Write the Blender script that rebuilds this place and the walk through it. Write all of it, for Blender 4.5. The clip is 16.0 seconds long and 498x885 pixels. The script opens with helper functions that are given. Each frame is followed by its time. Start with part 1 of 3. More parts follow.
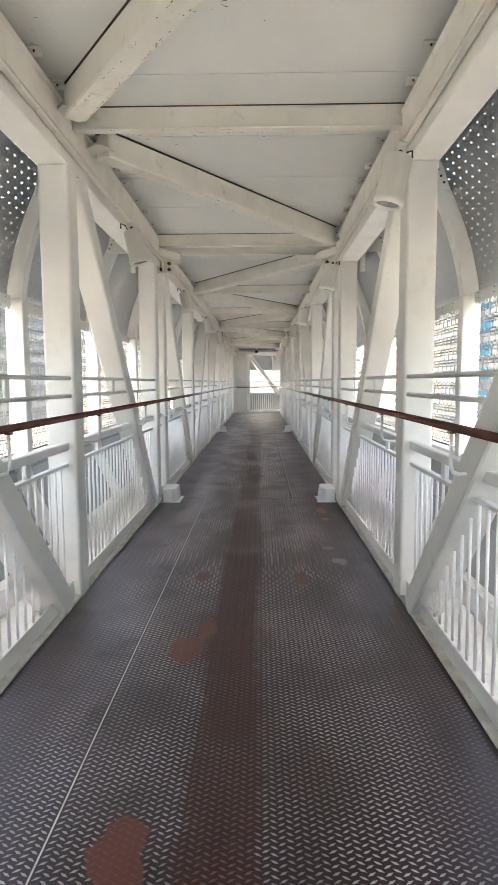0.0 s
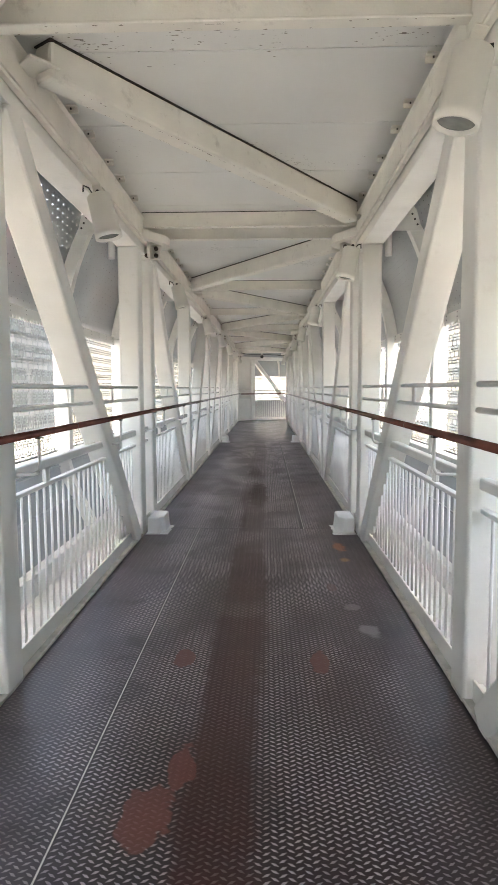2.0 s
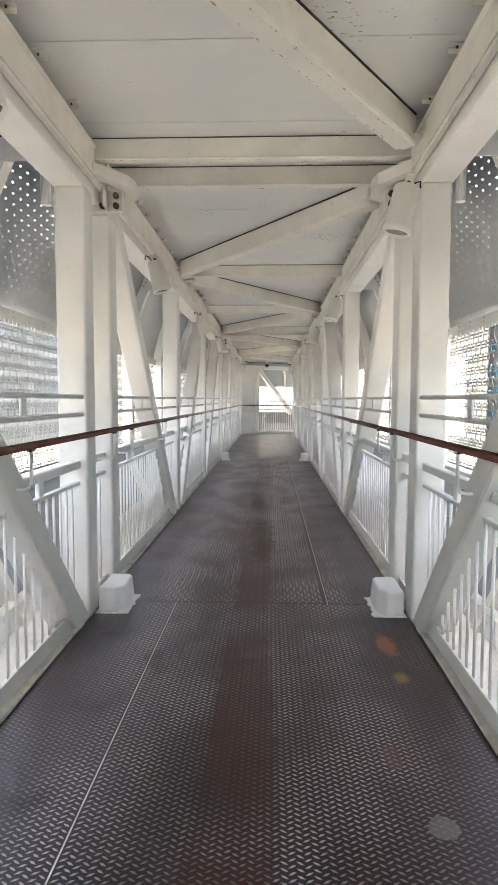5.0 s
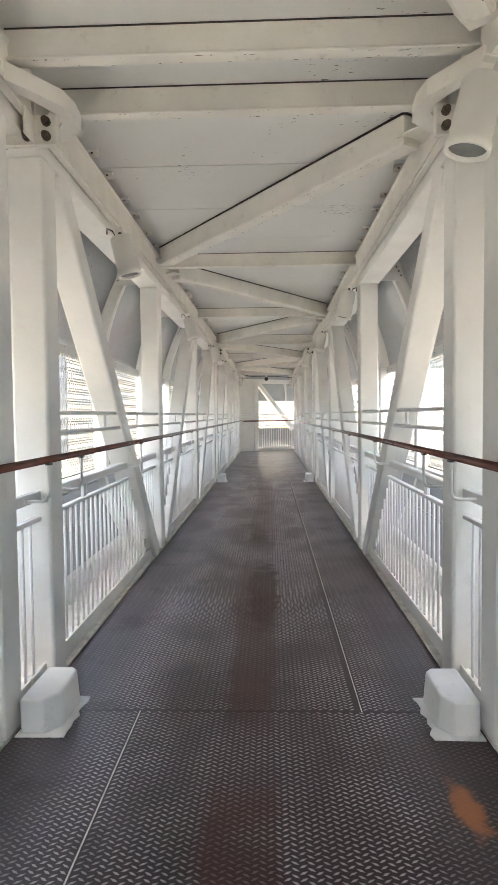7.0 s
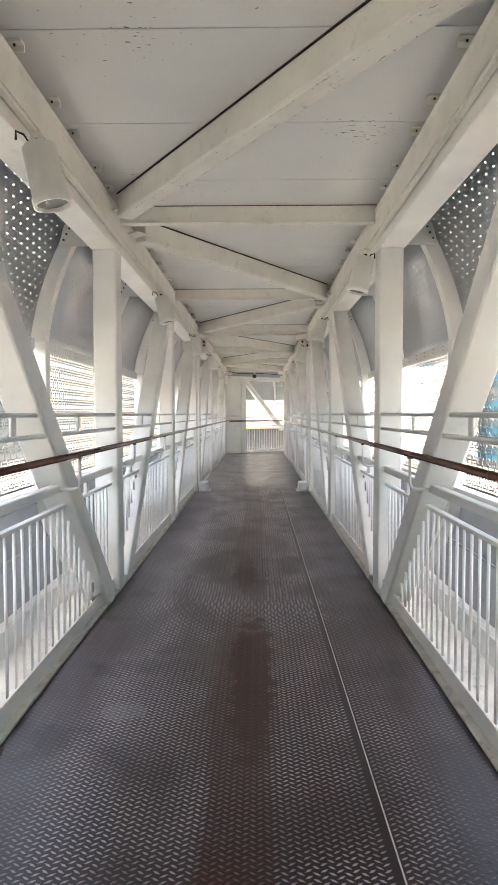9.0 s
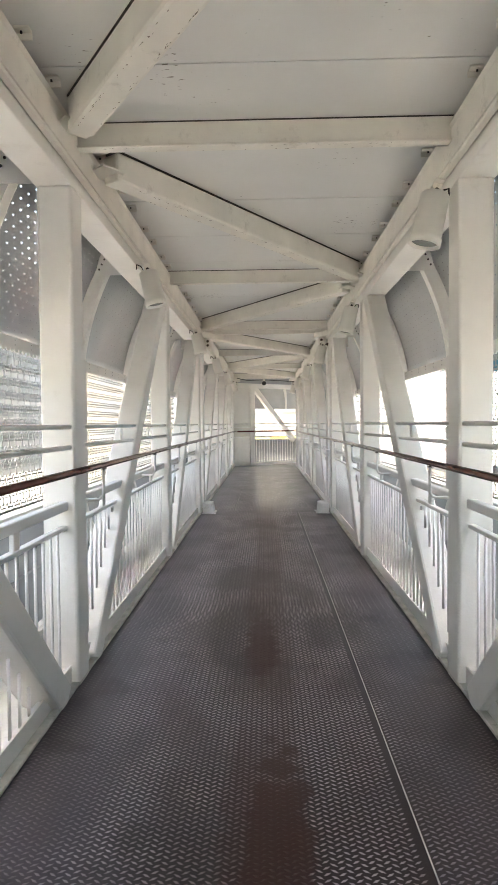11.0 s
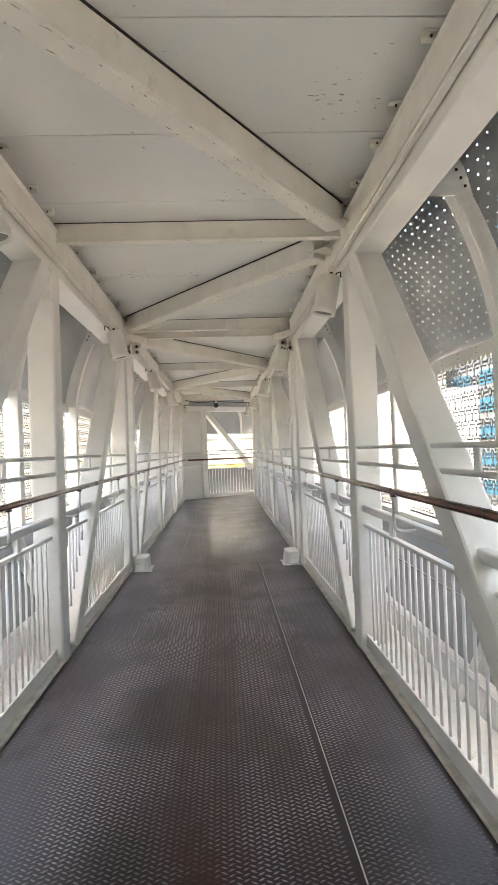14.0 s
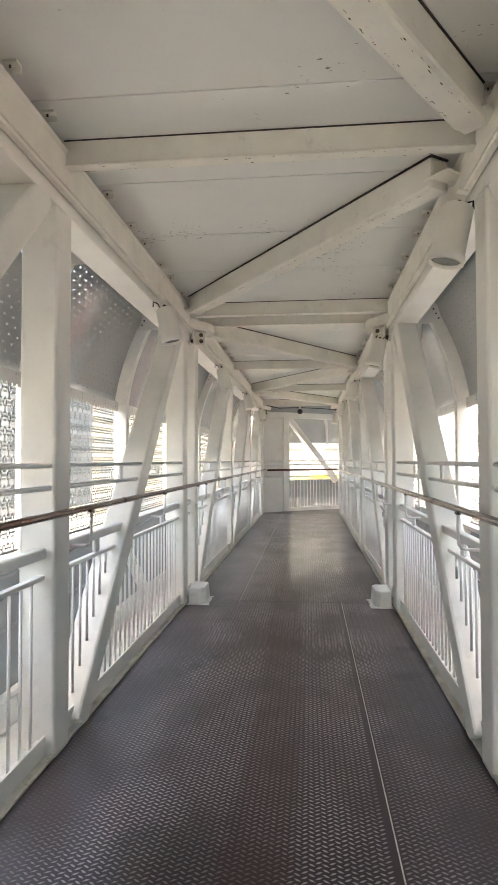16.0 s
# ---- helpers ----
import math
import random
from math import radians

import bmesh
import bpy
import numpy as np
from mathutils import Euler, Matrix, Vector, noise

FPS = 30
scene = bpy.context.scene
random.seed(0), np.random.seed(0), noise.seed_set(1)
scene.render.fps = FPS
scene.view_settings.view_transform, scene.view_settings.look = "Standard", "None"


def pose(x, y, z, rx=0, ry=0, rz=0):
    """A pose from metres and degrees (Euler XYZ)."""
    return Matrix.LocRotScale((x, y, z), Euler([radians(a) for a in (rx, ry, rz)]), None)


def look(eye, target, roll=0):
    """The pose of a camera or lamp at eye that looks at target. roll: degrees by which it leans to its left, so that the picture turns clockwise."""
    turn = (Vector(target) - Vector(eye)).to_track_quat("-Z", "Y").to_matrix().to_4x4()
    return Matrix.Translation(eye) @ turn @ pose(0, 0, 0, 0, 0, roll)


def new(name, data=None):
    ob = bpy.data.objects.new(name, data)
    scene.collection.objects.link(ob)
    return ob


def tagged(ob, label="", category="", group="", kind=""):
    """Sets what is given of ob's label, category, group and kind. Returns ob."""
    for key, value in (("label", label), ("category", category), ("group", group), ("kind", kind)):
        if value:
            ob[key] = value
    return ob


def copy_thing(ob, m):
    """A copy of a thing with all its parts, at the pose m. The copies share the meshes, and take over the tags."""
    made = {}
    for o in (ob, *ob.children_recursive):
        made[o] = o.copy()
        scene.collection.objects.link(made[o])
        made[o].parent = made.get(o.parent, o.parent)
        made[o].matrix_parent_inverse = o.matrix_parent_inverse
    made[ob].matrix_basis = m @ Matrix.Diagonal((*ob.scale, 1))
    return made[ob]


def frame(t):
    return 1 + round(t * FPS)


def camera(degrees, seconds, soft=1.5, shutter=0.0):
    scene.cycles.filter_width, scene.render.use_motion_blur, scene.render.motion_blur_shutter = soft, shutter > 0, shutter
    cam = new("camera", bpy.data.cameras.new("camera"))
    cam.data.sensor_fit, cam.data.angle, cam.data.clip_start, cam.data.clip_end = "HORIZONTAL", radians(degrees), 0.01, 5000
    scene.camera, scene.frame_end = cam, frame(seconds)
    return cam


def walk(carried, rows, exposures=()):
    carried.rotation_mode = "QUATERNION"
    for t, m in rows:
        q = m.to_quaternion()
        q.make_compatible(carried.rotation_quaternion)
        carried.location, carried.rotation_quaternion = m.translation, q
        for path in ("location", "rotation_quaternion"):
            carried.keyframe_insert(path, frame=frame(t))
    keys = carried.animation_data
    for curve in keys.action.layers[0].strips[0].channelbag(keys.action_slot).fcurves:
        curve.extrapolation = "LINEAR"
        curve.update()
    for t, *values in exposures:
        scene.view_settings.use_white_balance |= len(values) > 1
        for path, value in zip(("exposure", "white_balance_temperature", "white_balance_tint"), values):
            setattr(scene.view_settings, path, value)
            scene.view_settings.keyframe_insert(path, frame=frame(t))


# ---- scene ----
cam = camera(44.5, 16.0)
PATH = [
    (0, (0.143, 0.630, 1.448), (0.106, 2.620, 1.251), -0.28),
    (0.5, (0.164, 0.937, 1.453), (0.112, 2.927, 1.261), -0.01),
    (1, (0.137, 1.248, 1.475), (0.074, 3.238, 1.285), -0.16),
    (1.5, (0.145, 1.545, 1.463), (0.088, 3.536, 1.282), -0.24),
    (2, (0.158, 1.866, 1.466), (0.102, 3.857, 1.289), -0.24),
    (2.5, (0.119, 2.181, 1.463), (0.058, 4.173, 1.292), 0.03),
    (3, (0.139, 2.520, 1.457), (0.073, 4.513, 1.295), 0.14),
    (5.5, (0.132, 4.197, 1.467), (0.059, 6.192, 1.343), 0.15),
    (6, (0.151, 4.559, 1.468), (0.054, 6.555, 1.376), 0.26),
    (6.5, (0.121, 4.885, 1.458), (0.023, 6.881, 1.377), -0.11),
    (7, (0.114, 5.212, 1.456), (0.044, 7.209, 1.366), -0.59),
    (7.5, (0.125, 5.550, 1.466), (0.088, 7.547, 1.370), -0.64),
    (8, (0.080, 5.890, 1.464), (0.064, 7.887, 1.368), -0.51),
    (8.5, (0.079, 6.302, 1.483), (0.057, 8.300, 1.388), -0.20),
    (11, (-0.001, 8.332, 1.490), (-0.054, 10.331, 1.428), -0.51),
    (11.5, (-0.052, 8.694, 1.478), (-0.104, 10.693, 1.441), -1.05),
    (12, (-0.070, 9.107, 1.495), (-0.107, 11.106, 1.489), -1.35),
    (12.5, (0.013, 9.480, 1.508), (0.021, 11.480, 1.519), -1.38),
    (13, (0.017, 9.849, 1.522), (0.074, 11.848, 1.541), -1.51),
    (13.5, (0.054, 10.231, 1.496), (0.138, 12.229, 1.516), -1.60),
    (14, (0.106, 10.626, 1.494), (0.196, 12.624, 1.516), -2.05),
    (14.5, (0.140, 11.026, 1.516), (0.227, 13.023, 1.560), -2.26),
    (15, (0.192, 11.372, 1.516), (0.244, 13.370, 1.587), -1.66),
    (15.5, (0.175, 11.698, 1.517), (0.140, 13.697, 1.587), -0.81),
    (16, (0.216, 12.046, 1.505), (0.021, 14.036, 1.563), -0.16),
]
walk(cam, [(t, look(eye, target, roll)) for t, eye, target, roll in PATH], [(0.0, 4.24, 7600, 7), (7.0, 4.42, 7580, 7), (13.0, 4.38, 8000, 7), (16.0, 4.32, 8050, 7)])

# ---- world, sun, exposure ----
world = bpy.data.worlds.new("sky")
scene.world = world
world.use_nodes = True
wn = world.node_tree
sky = wn.nodes.new("ShaderNodeTexSky")
sky.sky_type = "NISHITA"
sky.sun_disc = False
sky.sun_elevation, sky.sun_rotation = radians(75), radians(180)
sky.air_density, sky.dust_density, sky.ozone_density = 1.0, 4.0, 1.0
wn.links.new(sky.outputs[0], wn.nodes["Background"].inputs[0])
wn.nodes["Background"].inputs[1].default_value = 0.15

sun = new("sun", bpy.data.lights.new("sun", "SUN"))
sun.data.energy, sun.data.angle, sun.data.color = 1.5, radians(12), (1.0, 0.97, 0.93)
sun.matrix_world = look((0, -2, 52), (0, 12, 0))


# ---- materials ----
def mat(name, rgb, rough=0.5, metal=0.0, var=0.12, scale=6.0, bump=0.05, grain=90.0, stain=None, stain_amt=0.3, spec=0.5):
    m = bpy.data.materials.new(name)
    m.use_nodes = True
    nt = m.node_tree
    b = nt.nodes["Principled BSDF"]
    b.inputs["Roughness"].default_value = rough
    b.inputs["Metallic"].default_value = metal
    b.inputs["Specular IOR Level"].default_value = spec
    tc = nt.nodes.new("ShaderNodeTexCoord")
    geo = nt.nodes.new("ShaderNodeNewGeometry")
    n1 = nt.nodes.new("ShaderNodeTexNoise")
    n1.inputs["Scale"].default_value = scale
    n1.inputs["Detail"].default_value = 6
    n2 = nt.nodes.new("ShaderNodeTexNoise")
    n2.inputs["Scale"].default_value = grain
    n2.inputs["Detail"].default_value = 3
    for n in (n1, n2):
        nt.links.new(geo.outputs["Position"], n.inputs["Vector"])
    ramp = nt.nodes.new("ShaderNodeValToRGB")
    dark = tuple(c * (1 - var) for c in rgb)
    light = tuple(min(1, c * (1 + var * 0.6)) for c in rgb)
    ramp.color_ramp.elements[0].position, ramp.color_ramp.elements[0].color = 0.3, (*dark, 1)
    ramp.color_ramp.elements[1].position, ramp.color_ramp.elements[1].color = 0.7, (*light, 1)
    nt.links.new(n1.outputs["Fac"], ramp.inputs["Fac"])
    out = ramp.outputs["Color"]
    if stain:
        n3 = nt.nodes.new("ShaderNodeTexNoise")
        n3.inputs["Scale"].default_value = scale * 2.3
        n3.inputs["Detail"].default_value = 9
        n3.inputs["Roughness"].default_value = 0.7
        nt.links.new(geo.outputs["Position"], n3.inputs["Vector"])
        r3 = nt.nodes.new("ShaderNodeValToRGB")
        r3.color_ramp.elements[0].position, r3.color_ramp.elements[0].color = 0.58, (0, 0, 0, 1)
        r3.color_ramp.elements[1].position, r3.color_ramp.elements[1].color = 0.74, (stain_amt,) * 3 + (1,)
        nt.links.new(n3.outputs["Fac"], r3.inputs["Fac"])
        mx = nt.nodes.new("ShaderNodeMix")
        mx.data_type = "RGBA"
        nt.links.new(r3.outputs["Color"], mx.inputs["Factor"])
        nt.links.new(out, mx.inputs["A"])
        mx.inputs["B"].default_value = (*stain, 1)
        out = mx.outputs["Result"]
    nt.links.new(out, b.inputs["Base Color"])
    bp = nt.nodes.new("ShaderNodeBump")
    bp.inputs["Strength"].default_value = bump
    bp.inputs["Distance"].default_value = 0.01
    nt.links.new(n2.outputs["Fac"], bp.inputs["Height"])
    nt.links.new(bp.outputs["Normal"], b.inputs["Normal"])
    return m


WHITE = mat("white_paint", (0.81, 0.80, 0.765), 0.42, var=0.07, scale=2.5, bump=0.06, stain=(0.45, 0.40, 0.32), stain_amt=0.25)
BEAM = mat("cream_beam_paint", (0.77, 0.75, 0.69), 0.5, var=0.08, scale=4, bump=0.1, stain=(0.20, 0.17, 0.13), stain_amt=0.35)
RAILW = mat("white_rail_paint", (0.83, 0.83, 0.82), 0.35, var=0.05, scale=5, bump=0.04)
KERB = mat("dirty_kerb_paint", (0.62, 0.60, 0.55), 0.7, var=0.25, scale=9, bump=0.3, stain=(0.11, 0.10, 0.075), stain_amt=0.7)
LEDGE = mat("dusty_white_ledge", (0.80, 0.80, 0.785), 0.6, var=0.12, scale=4, bump=0.15, stain=(0.2, 0.18, 0.15), stain_amt=0.5)
COVER = mat("white_cover_paint", (0.84, 0.84, 0.82), 0.5, var=0.06, scale=5, bump=0.1, stain=(0.30, 0.25, 0.18), stain_amt=0.45)
BROWN = mat("brown_handrail_sleeve", (0.105, 0.036, 0.027), 0.15, var=0.25, scale=8, bump=0.02)
DARK = mat("dark_bolt_steel", (0.035, 0.03, 0.028), 0.5, metal=0.3, var=0.3, scale=30)
# near-black colour for strips that stand in for gap shadow
GAPSHADE = mat("dark_gap_shade", (0.06, 0.052, 0.045), 0.9, var=0.4, scale=12)
CHIP = mat("chipped_paint_primer", (0.16, 0.125, 0.095), 0.8, var=0.4, scale=25)
RUST = mat("rusty_bolt_steel", (0.10, 0.075, 0.055), 0.6, metal=0.2, var=0.5, scale=40, bump=0.3)
LAMPW = mat("lamp_housing_enamel", (0.74, 0.73, 0.68), 0.4, var=0.04, scale=5, bump=0.03)
GLASSM = mat("lamp_lens_glass", (0.22, 0.23, 0.22), 0.12, var=0.2, scale=20, bump=0.0)
CABLE = mat("black_cable", (0.02, 0.02, 0.02), 0.5)
GREYP = mat("grey_sheet_paint", (0.42, 0.44, 0.45), 0.5, var=0.1, scale=3)


def translucent_material():
    """Ribbed grey plastic sheet, its translucence added to brighten the inside with daylight."""
    m = mat("translucent_grey_sheet", (0.30, 0.32, 0.335), 0.45, var=0.12, scale=2.5, stain=(0.25, 0.25, 0.24), stain_amt=0.4)
    nt = m.node_tree
    b = nt.nodes["Principled BSDF"]
    tr = nt.nodes.new("ShaderNodeBsdfTranslucent")
    tr.inputs["Color"].default_value = (0.60, 0.63, 0.65, 1)
    mx = nt.nodes.new("ShaderNodeMixShader")
    mx.inputs[0].default_value = 0.28
    nt.links.new(b.outputs[0], mx.inputs[1])
    nt.links.new(tr.outputs[0], mx.inputs[2])
    nt.links.new(mx.outputs[0], nt.nodes["Material Output"].inputs[0])
    return m


TRANS = translucent_material()
LATT = mat("lattice_metal", (0.15, 0.16, 0.165), 0.5, var=0.1, scale=10)
GROUND = mat("ground_concrete", (0.24, 0.23, 0.21), 0.9, var=0.2, scale=0.3, grain=8)
ROADM = mat("asphalt", (0.06, 0.06, 0.06), 0.9, var=0.2, scale=0.5, grain=20)
# facade and glass colours darkened below their real tone to dim the daylight outside
BUILD = mat("dimmed_render_facade", (0.20, 0.205, 0.205), 0.8, var=0.06, scale=0.4, grain=6)
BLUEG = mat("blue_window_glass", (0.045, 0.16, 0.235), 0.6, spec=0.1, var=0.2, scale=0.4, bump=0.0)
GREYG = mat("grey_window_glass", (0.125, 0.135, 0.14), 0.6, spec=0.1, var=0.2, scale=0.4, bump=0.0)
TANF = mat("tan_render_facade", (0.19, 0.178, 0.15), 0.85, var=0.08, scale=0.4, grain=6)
DARKG = mat("dark_grey_sheet", (0.28, 0.29, 0.30), 0.5, var=0.1, scale=3)
# lime and orange outside are darkened likewise, against the bright daylight
LIME = mat("pale_lime_paint", (0.24, 0.25, 0.075), 0.6, var=0.1, scale=1)
YELLOW = mat("yellow_paint", (0.42, 0.20, 0.025), 0.6, var=0.1, scale=1)
REDM = mat("red_fabric", (0.5, 0.03, 0.03), 0.7, var=0.2, scale=2)


def ceiling_material():
    m = mat("grey_ceiling_paint", (0.72, 0.725, 0.705), 0.55, var=0.06, scale=1.2, bump=0.08)
    nt = m.node_tree
    b = nt.nodes["Principled BSDF"]
    base = b.inputs["Base Color"].links[0].from_socket
    geo = nt.nodes.new("ShaderNodeNewGeometry")
    zone = nt.nodes.new("ShaderNodeTexNoise")
    zone.inputs["Scale"].default_value = 1.3
    nt.links.new(geo.outputs["Position"], zone.inputs["Vector"])
    mp = nt.nodes.new("ShaderNodeMapping")
    mp.inputs["Scale"].default_value = (0.55, 1.3, 1)
    nt.links.new(geo.outputs["Position"], mp.inputs["Vector"])
    fleck = nt.nodes.new("ShaderNodeTexNoise")
    fleck.inputs["Scale"].default_value = 38
    fleck.inputs["Detail"].default_value = 4
    nt.links.new(mp.outputs["Vector"], fleck.inputs["Vector"])
    a = nt.nodes.new("ShaderNodeMapRange")
    a.inputs["From Min"].default_value, a.inputs["From Max"].default_value = 0.42, 0.72
    a.inputs["To Min"].default_value, a.inputs["To Max"].default_value = 0.0, 0.20
    nt.links.new(zone.outputs["Fac"], a.inputs["Value"])
    add = nt.nodes.new("ShaderNodeMath")
    nt.links.new(a.outputs["Result"], add.inputs[0])
    nt.links.new(fleck.outputs["Fac"], add.inputs[1])
    st = nt.nodes.new("ShaderNodeMapRange")
    st.inputs["From Min"].default_value, st.inputs["From Max"].default_value = 0.795, 0.825
    nt.links.new(add.outputs[0], st.inputs["Value"])
    mx = nt.nodes.new("ShaderNodeMix")
    mx.data_type = "RGBA"
    nt.links.new(st.outputs["Result"], mx.inputs["Factor"])
    nt.links.new(base, mx.inputs["A"])
    mx.inputs["B"].default_value = (0.20, 0.185, 0.16, 1)
    nt.links.new(mx.outputs["Result"], b.inputs["Base Color"])
    return m


CEIL = ceiling_material()


def floor_material(name, tread):
    """Dark worn steel floor paint with a brown trodden streak, sides greyed by painted sheen and red primer patches.
    """
    m = bpy.data.materials.new(name)
    m.use_nodes = True
    nt = m.node_tree
    b = nt.nodes["Principled BSDF"]
    geo = nt.nodes.new("ShaderNodeNewGeometry")
    sep = nt.nodes.new("ShaderNodeSeparateXYZ")
    nt.links.new(geo.outputs["Position"], sep.inputs[0])

    def math_node(op, a, c=None, d=None):
        n = nt.nodes.new("ShaderNodeMath")
        n.operation = op
        for i, v in enumerate((a, c, d)):
            if v is None:
                continue
            if isinstance(v, (int, float)):
                n.inputs[i].default_value = v
            else:
                nt.links.new(v, n.inputs[i])
        return n.outputs[0]

    def noise_node(scale, detail=5, stretch=None):
        n = nt.nodes.new("ShaderNodeTexNoise")
        n.inputs["Scale"].default_value = scale
        n.inputs["Detail"].default_value = detail
        src = geo.outputs["Position"]
        if stretch:
            mp = nt.nodes.new("ShaderNodeMapping")
            mp.inputs["Scale"].default_value = stretch
            nt.links.new(src, mp.inputs["Vector"])
            src = mp.outputs["Vector"]
        nt.links.new(src, n.inputs["Vector"])
        return n.outputs["Fac"]

    def ramp(v, lo, hi, a=0.0, c=1.0):
        n = nt.nodes.new("ShaderNodeMapRange")
        n.interpolation_type = "SMOOTHSTEP"
        for k, val in (("From Min", lo), ("From Max", hi), ("To Min", a), ("To Max", c)):
            n.inputs[k].default_value = val
        nt.links.new(v, n.inputs["Value"])
        return n.outputs["Result"]

    def mixc(f, a, c):
        n = nt.nodes.new("ShaderNodeMix")
        n.data_type = "RGBA"
        nt.links.new(f, n.inputs["Factor"])
        for key, v in (("A", a), ("B", c)):
            if isinstance(v, tuple):
                n.inputs[key].default_value = (*v, 1)
            else:
                nt.links.new(v, n.inputs[key])
        return n.outputs["Result"]

    big = noise_node(1.4, 4)
    fine = noise_node(9, 8)
    streak = noise_node(1.0, 5, (1.6, 0.35, 1))
    base = mixc(ramp(big, 0.35, 0.65), (0.017, 0.0108, 0.0115), (0.042, 0.030, 0.033))
    base = mixc(ramp(streak, 0.45, 0.75, 0, 0.5), base, (0.058, 0.051, 0.057))
    # greyer along both edges: sheen from the side openings, painted into the colour
    side = ramp(math_node("ADD", math_node("ABSOLUTE", math_node("ADD", sep.outputs["X"], -0.12)), math_node("MULTIPLY", streak, 0.25)), 0.45, 0.85)
    base = mixc(math_node("MULTIPLY", side, 0.3), base, (0.070, 0.061, 0.068))
    # left side lighter and more purple, a glossy reflection put into the colour
    left = ramp(math_node("ADD", sep.outputs["X"], math_node("MULTIPLY", streak, 0.5)), -0.55, -0.10, 0.6, 0.0)
    base = mixc(left, base, (0.072, 0.062, 0.073))
    # browner, darker paint beside the streak on the first stretch
    worn = math_node("MULTIPLY", ramp(math_node("ADD", sep.outputs["X"], math_node("MULTIPLY", streak, 0.3)), 0.15, 0.45), ramp(sep.outputs["Y"], 7.5, 16.0, 0.85, 0.25))
    base = mixc(worn, base, (0.023, 0.0100, 0.0095))
    # brown trodden streak along the middle
    wob = math_node("MULTIPLY_ADD", streak, 0.34, -0.17)
    dx = math_node("ABSOLUTE", math_node("ADD", sep.outputs["X"], wob))
    mid = ramp(math_node("ADD", dx, math_node("MULTIPLY", fine, 0.12)), 0.175, 0.235, 1.0, 0.0)
    mid = math_node("MULTIPLY", mid, ramp(noise_node(0.9, 4, (0.6, 0.8, 1)), 0.36, 0.46, 0.35, 0.95))
    # the streak fades along the walkway
    mid = math_node("MULTIPLY", mid, ramp(sep.outputs["Y"], 8.0, 10.5, 1.0, 0.55))
    base = mixc(mid, base, (0.034, 0.0080, 0.0062))
    if tread:
        # pale tread tops: rubbed metal, with glints painted into the same colour
        keep = math_node("MULTIPLY", ramp(noise_node(2.3, 6, (1.0, 0.6, 1)), 0.36, 0.62, 0.38, 1.0), math_node("SUBTRACT", 1.0, math_node("MULTIPLY", mid, 0.80)))
        rim = ramp(math_node("ADD", math_node("ABSOLUTE", sep.outputs["X"]), math_node("MULTIPLY", streak, 0.4)), 0.80, 1.10, 1.0, 0.3)
        keep = math_node("MULTIPLY", keep, rim)
        base = mixc(keep, base, (0.47, 0.41, 0.42))
    # greasy dark smudges, most of them near the edges
    smudge = math_node("MULTIPLY", ramp(noise_node(2.6, 7), 0.56, 0.70, 0.0, 0.6), ramp(side, 0.0, 1.0, 0.35, 1.0))
    base = mixc(smudge, base, (0.018, 0.0145, 0.0155))
    # dust and rubbed spots
    base = mixc(ramp(fine, 0.55, 0.85, 0, 0.18), base, (0.13, 0.115, 0.11))

    def spot(colour, x, y, rx, ry, strength=0.9, inner=0.85):
        nonlocal base
        ex = math_node("DIVIDE", math_node("SUBTRACT", sep.outputs["X"], x), rx)
        ey = math_node("DIVIDE", math_node("SUBTRACT", sep.outputs["Y"], y), ry)
        r = math_node("SQRT", math_node("ADD", math_node("MULTIPLY", ex, ex), math_node("MULTIPLY", ey, ey)))
        r = math_node("ADD", r, math_node("MULTIPLY_ADD", fine, 1.6, -0.8))
        base = mixc(ramp(r, inner, 1.0, strength, 0.0), base, colour)

    red = (0.13, 0.042, 0.032)
    for x, y, rx, ry in ((-0.30, 2.36, 0.09, 0.22), (-0.27, 3.84, 0.09, 0.18), (-0.17, 4.10, 0.06, 0.14), (0.445, 5.02, 0.06, 0.13), (-0.29, 5.05, 0.06, 0.11)):
        spot(red, x, y, rx, ry)
    spot((0.12, 0.050, 0.042), 0.64, 6.26, 0.04, 0.10, 0.6)
    spot((0.034, 0.0080, 0.0062), -0.03, 12.4, 0.14, 0.75, 0.85, 0.5)
    spot((0.034, 0.0080, 0.0062), 0.05, 10.2, 0.15, 1.0, 0.85, 0.7)
    spot((0.30, 0.10, 0.03), 0.83, 7.42, 0.075, 0.20, 0.95, 0.35)
    spot((0.30, 0.17, 0.04), 0.83, 6.98, 0.06, 0.09, 0.8, 0.35)
    spot((0.26, 0.25, 0.24), 0.78, 5.45, 0.08, 0.11, 0.6, 0.5)
    spot((0.22, 0.21, 0.20), 0.74, 5.85, 0.06, 0.06, 0.5)
    spot((0.22, 0.21, 0.20), -0.60, 9.70, 0.12, 0.10, 0.4)
    nt.links.new(base, b.inputs["Base Color"])
    b.inputs["Specular IOR Level"].default_value = 0.36
    rough = ramp(big, 0.3, 0.7, 0.30, 0.40) if not tread else ramp(big, 0.3, 0.7, 0.285, 0.34)
    nt.links.new(rough, b.inputs["Roughness"])
    nt.links.new(ramp(sep.outputs["Y"], 17.5, 22.0, 0.08, 0.6), b.inputs["Coat Weight"])
    b.inputs["Coat Roughness"].default_value = 0.13
    bp = nt.nodes.new("ShaderNodeBump")
    bp.inputs["Strength"].default_value = 0.12
    bp.inputs["Distance"].default_value = 0.004
    nt.links.new(noise_node(160, 3), bp.inputs["Height"])
    nt.links.new(bp.outputs["Normal"], b.inputs["Normal"])
    return m


FLOOR = floor_material("worn_steel_floor_paint", False)
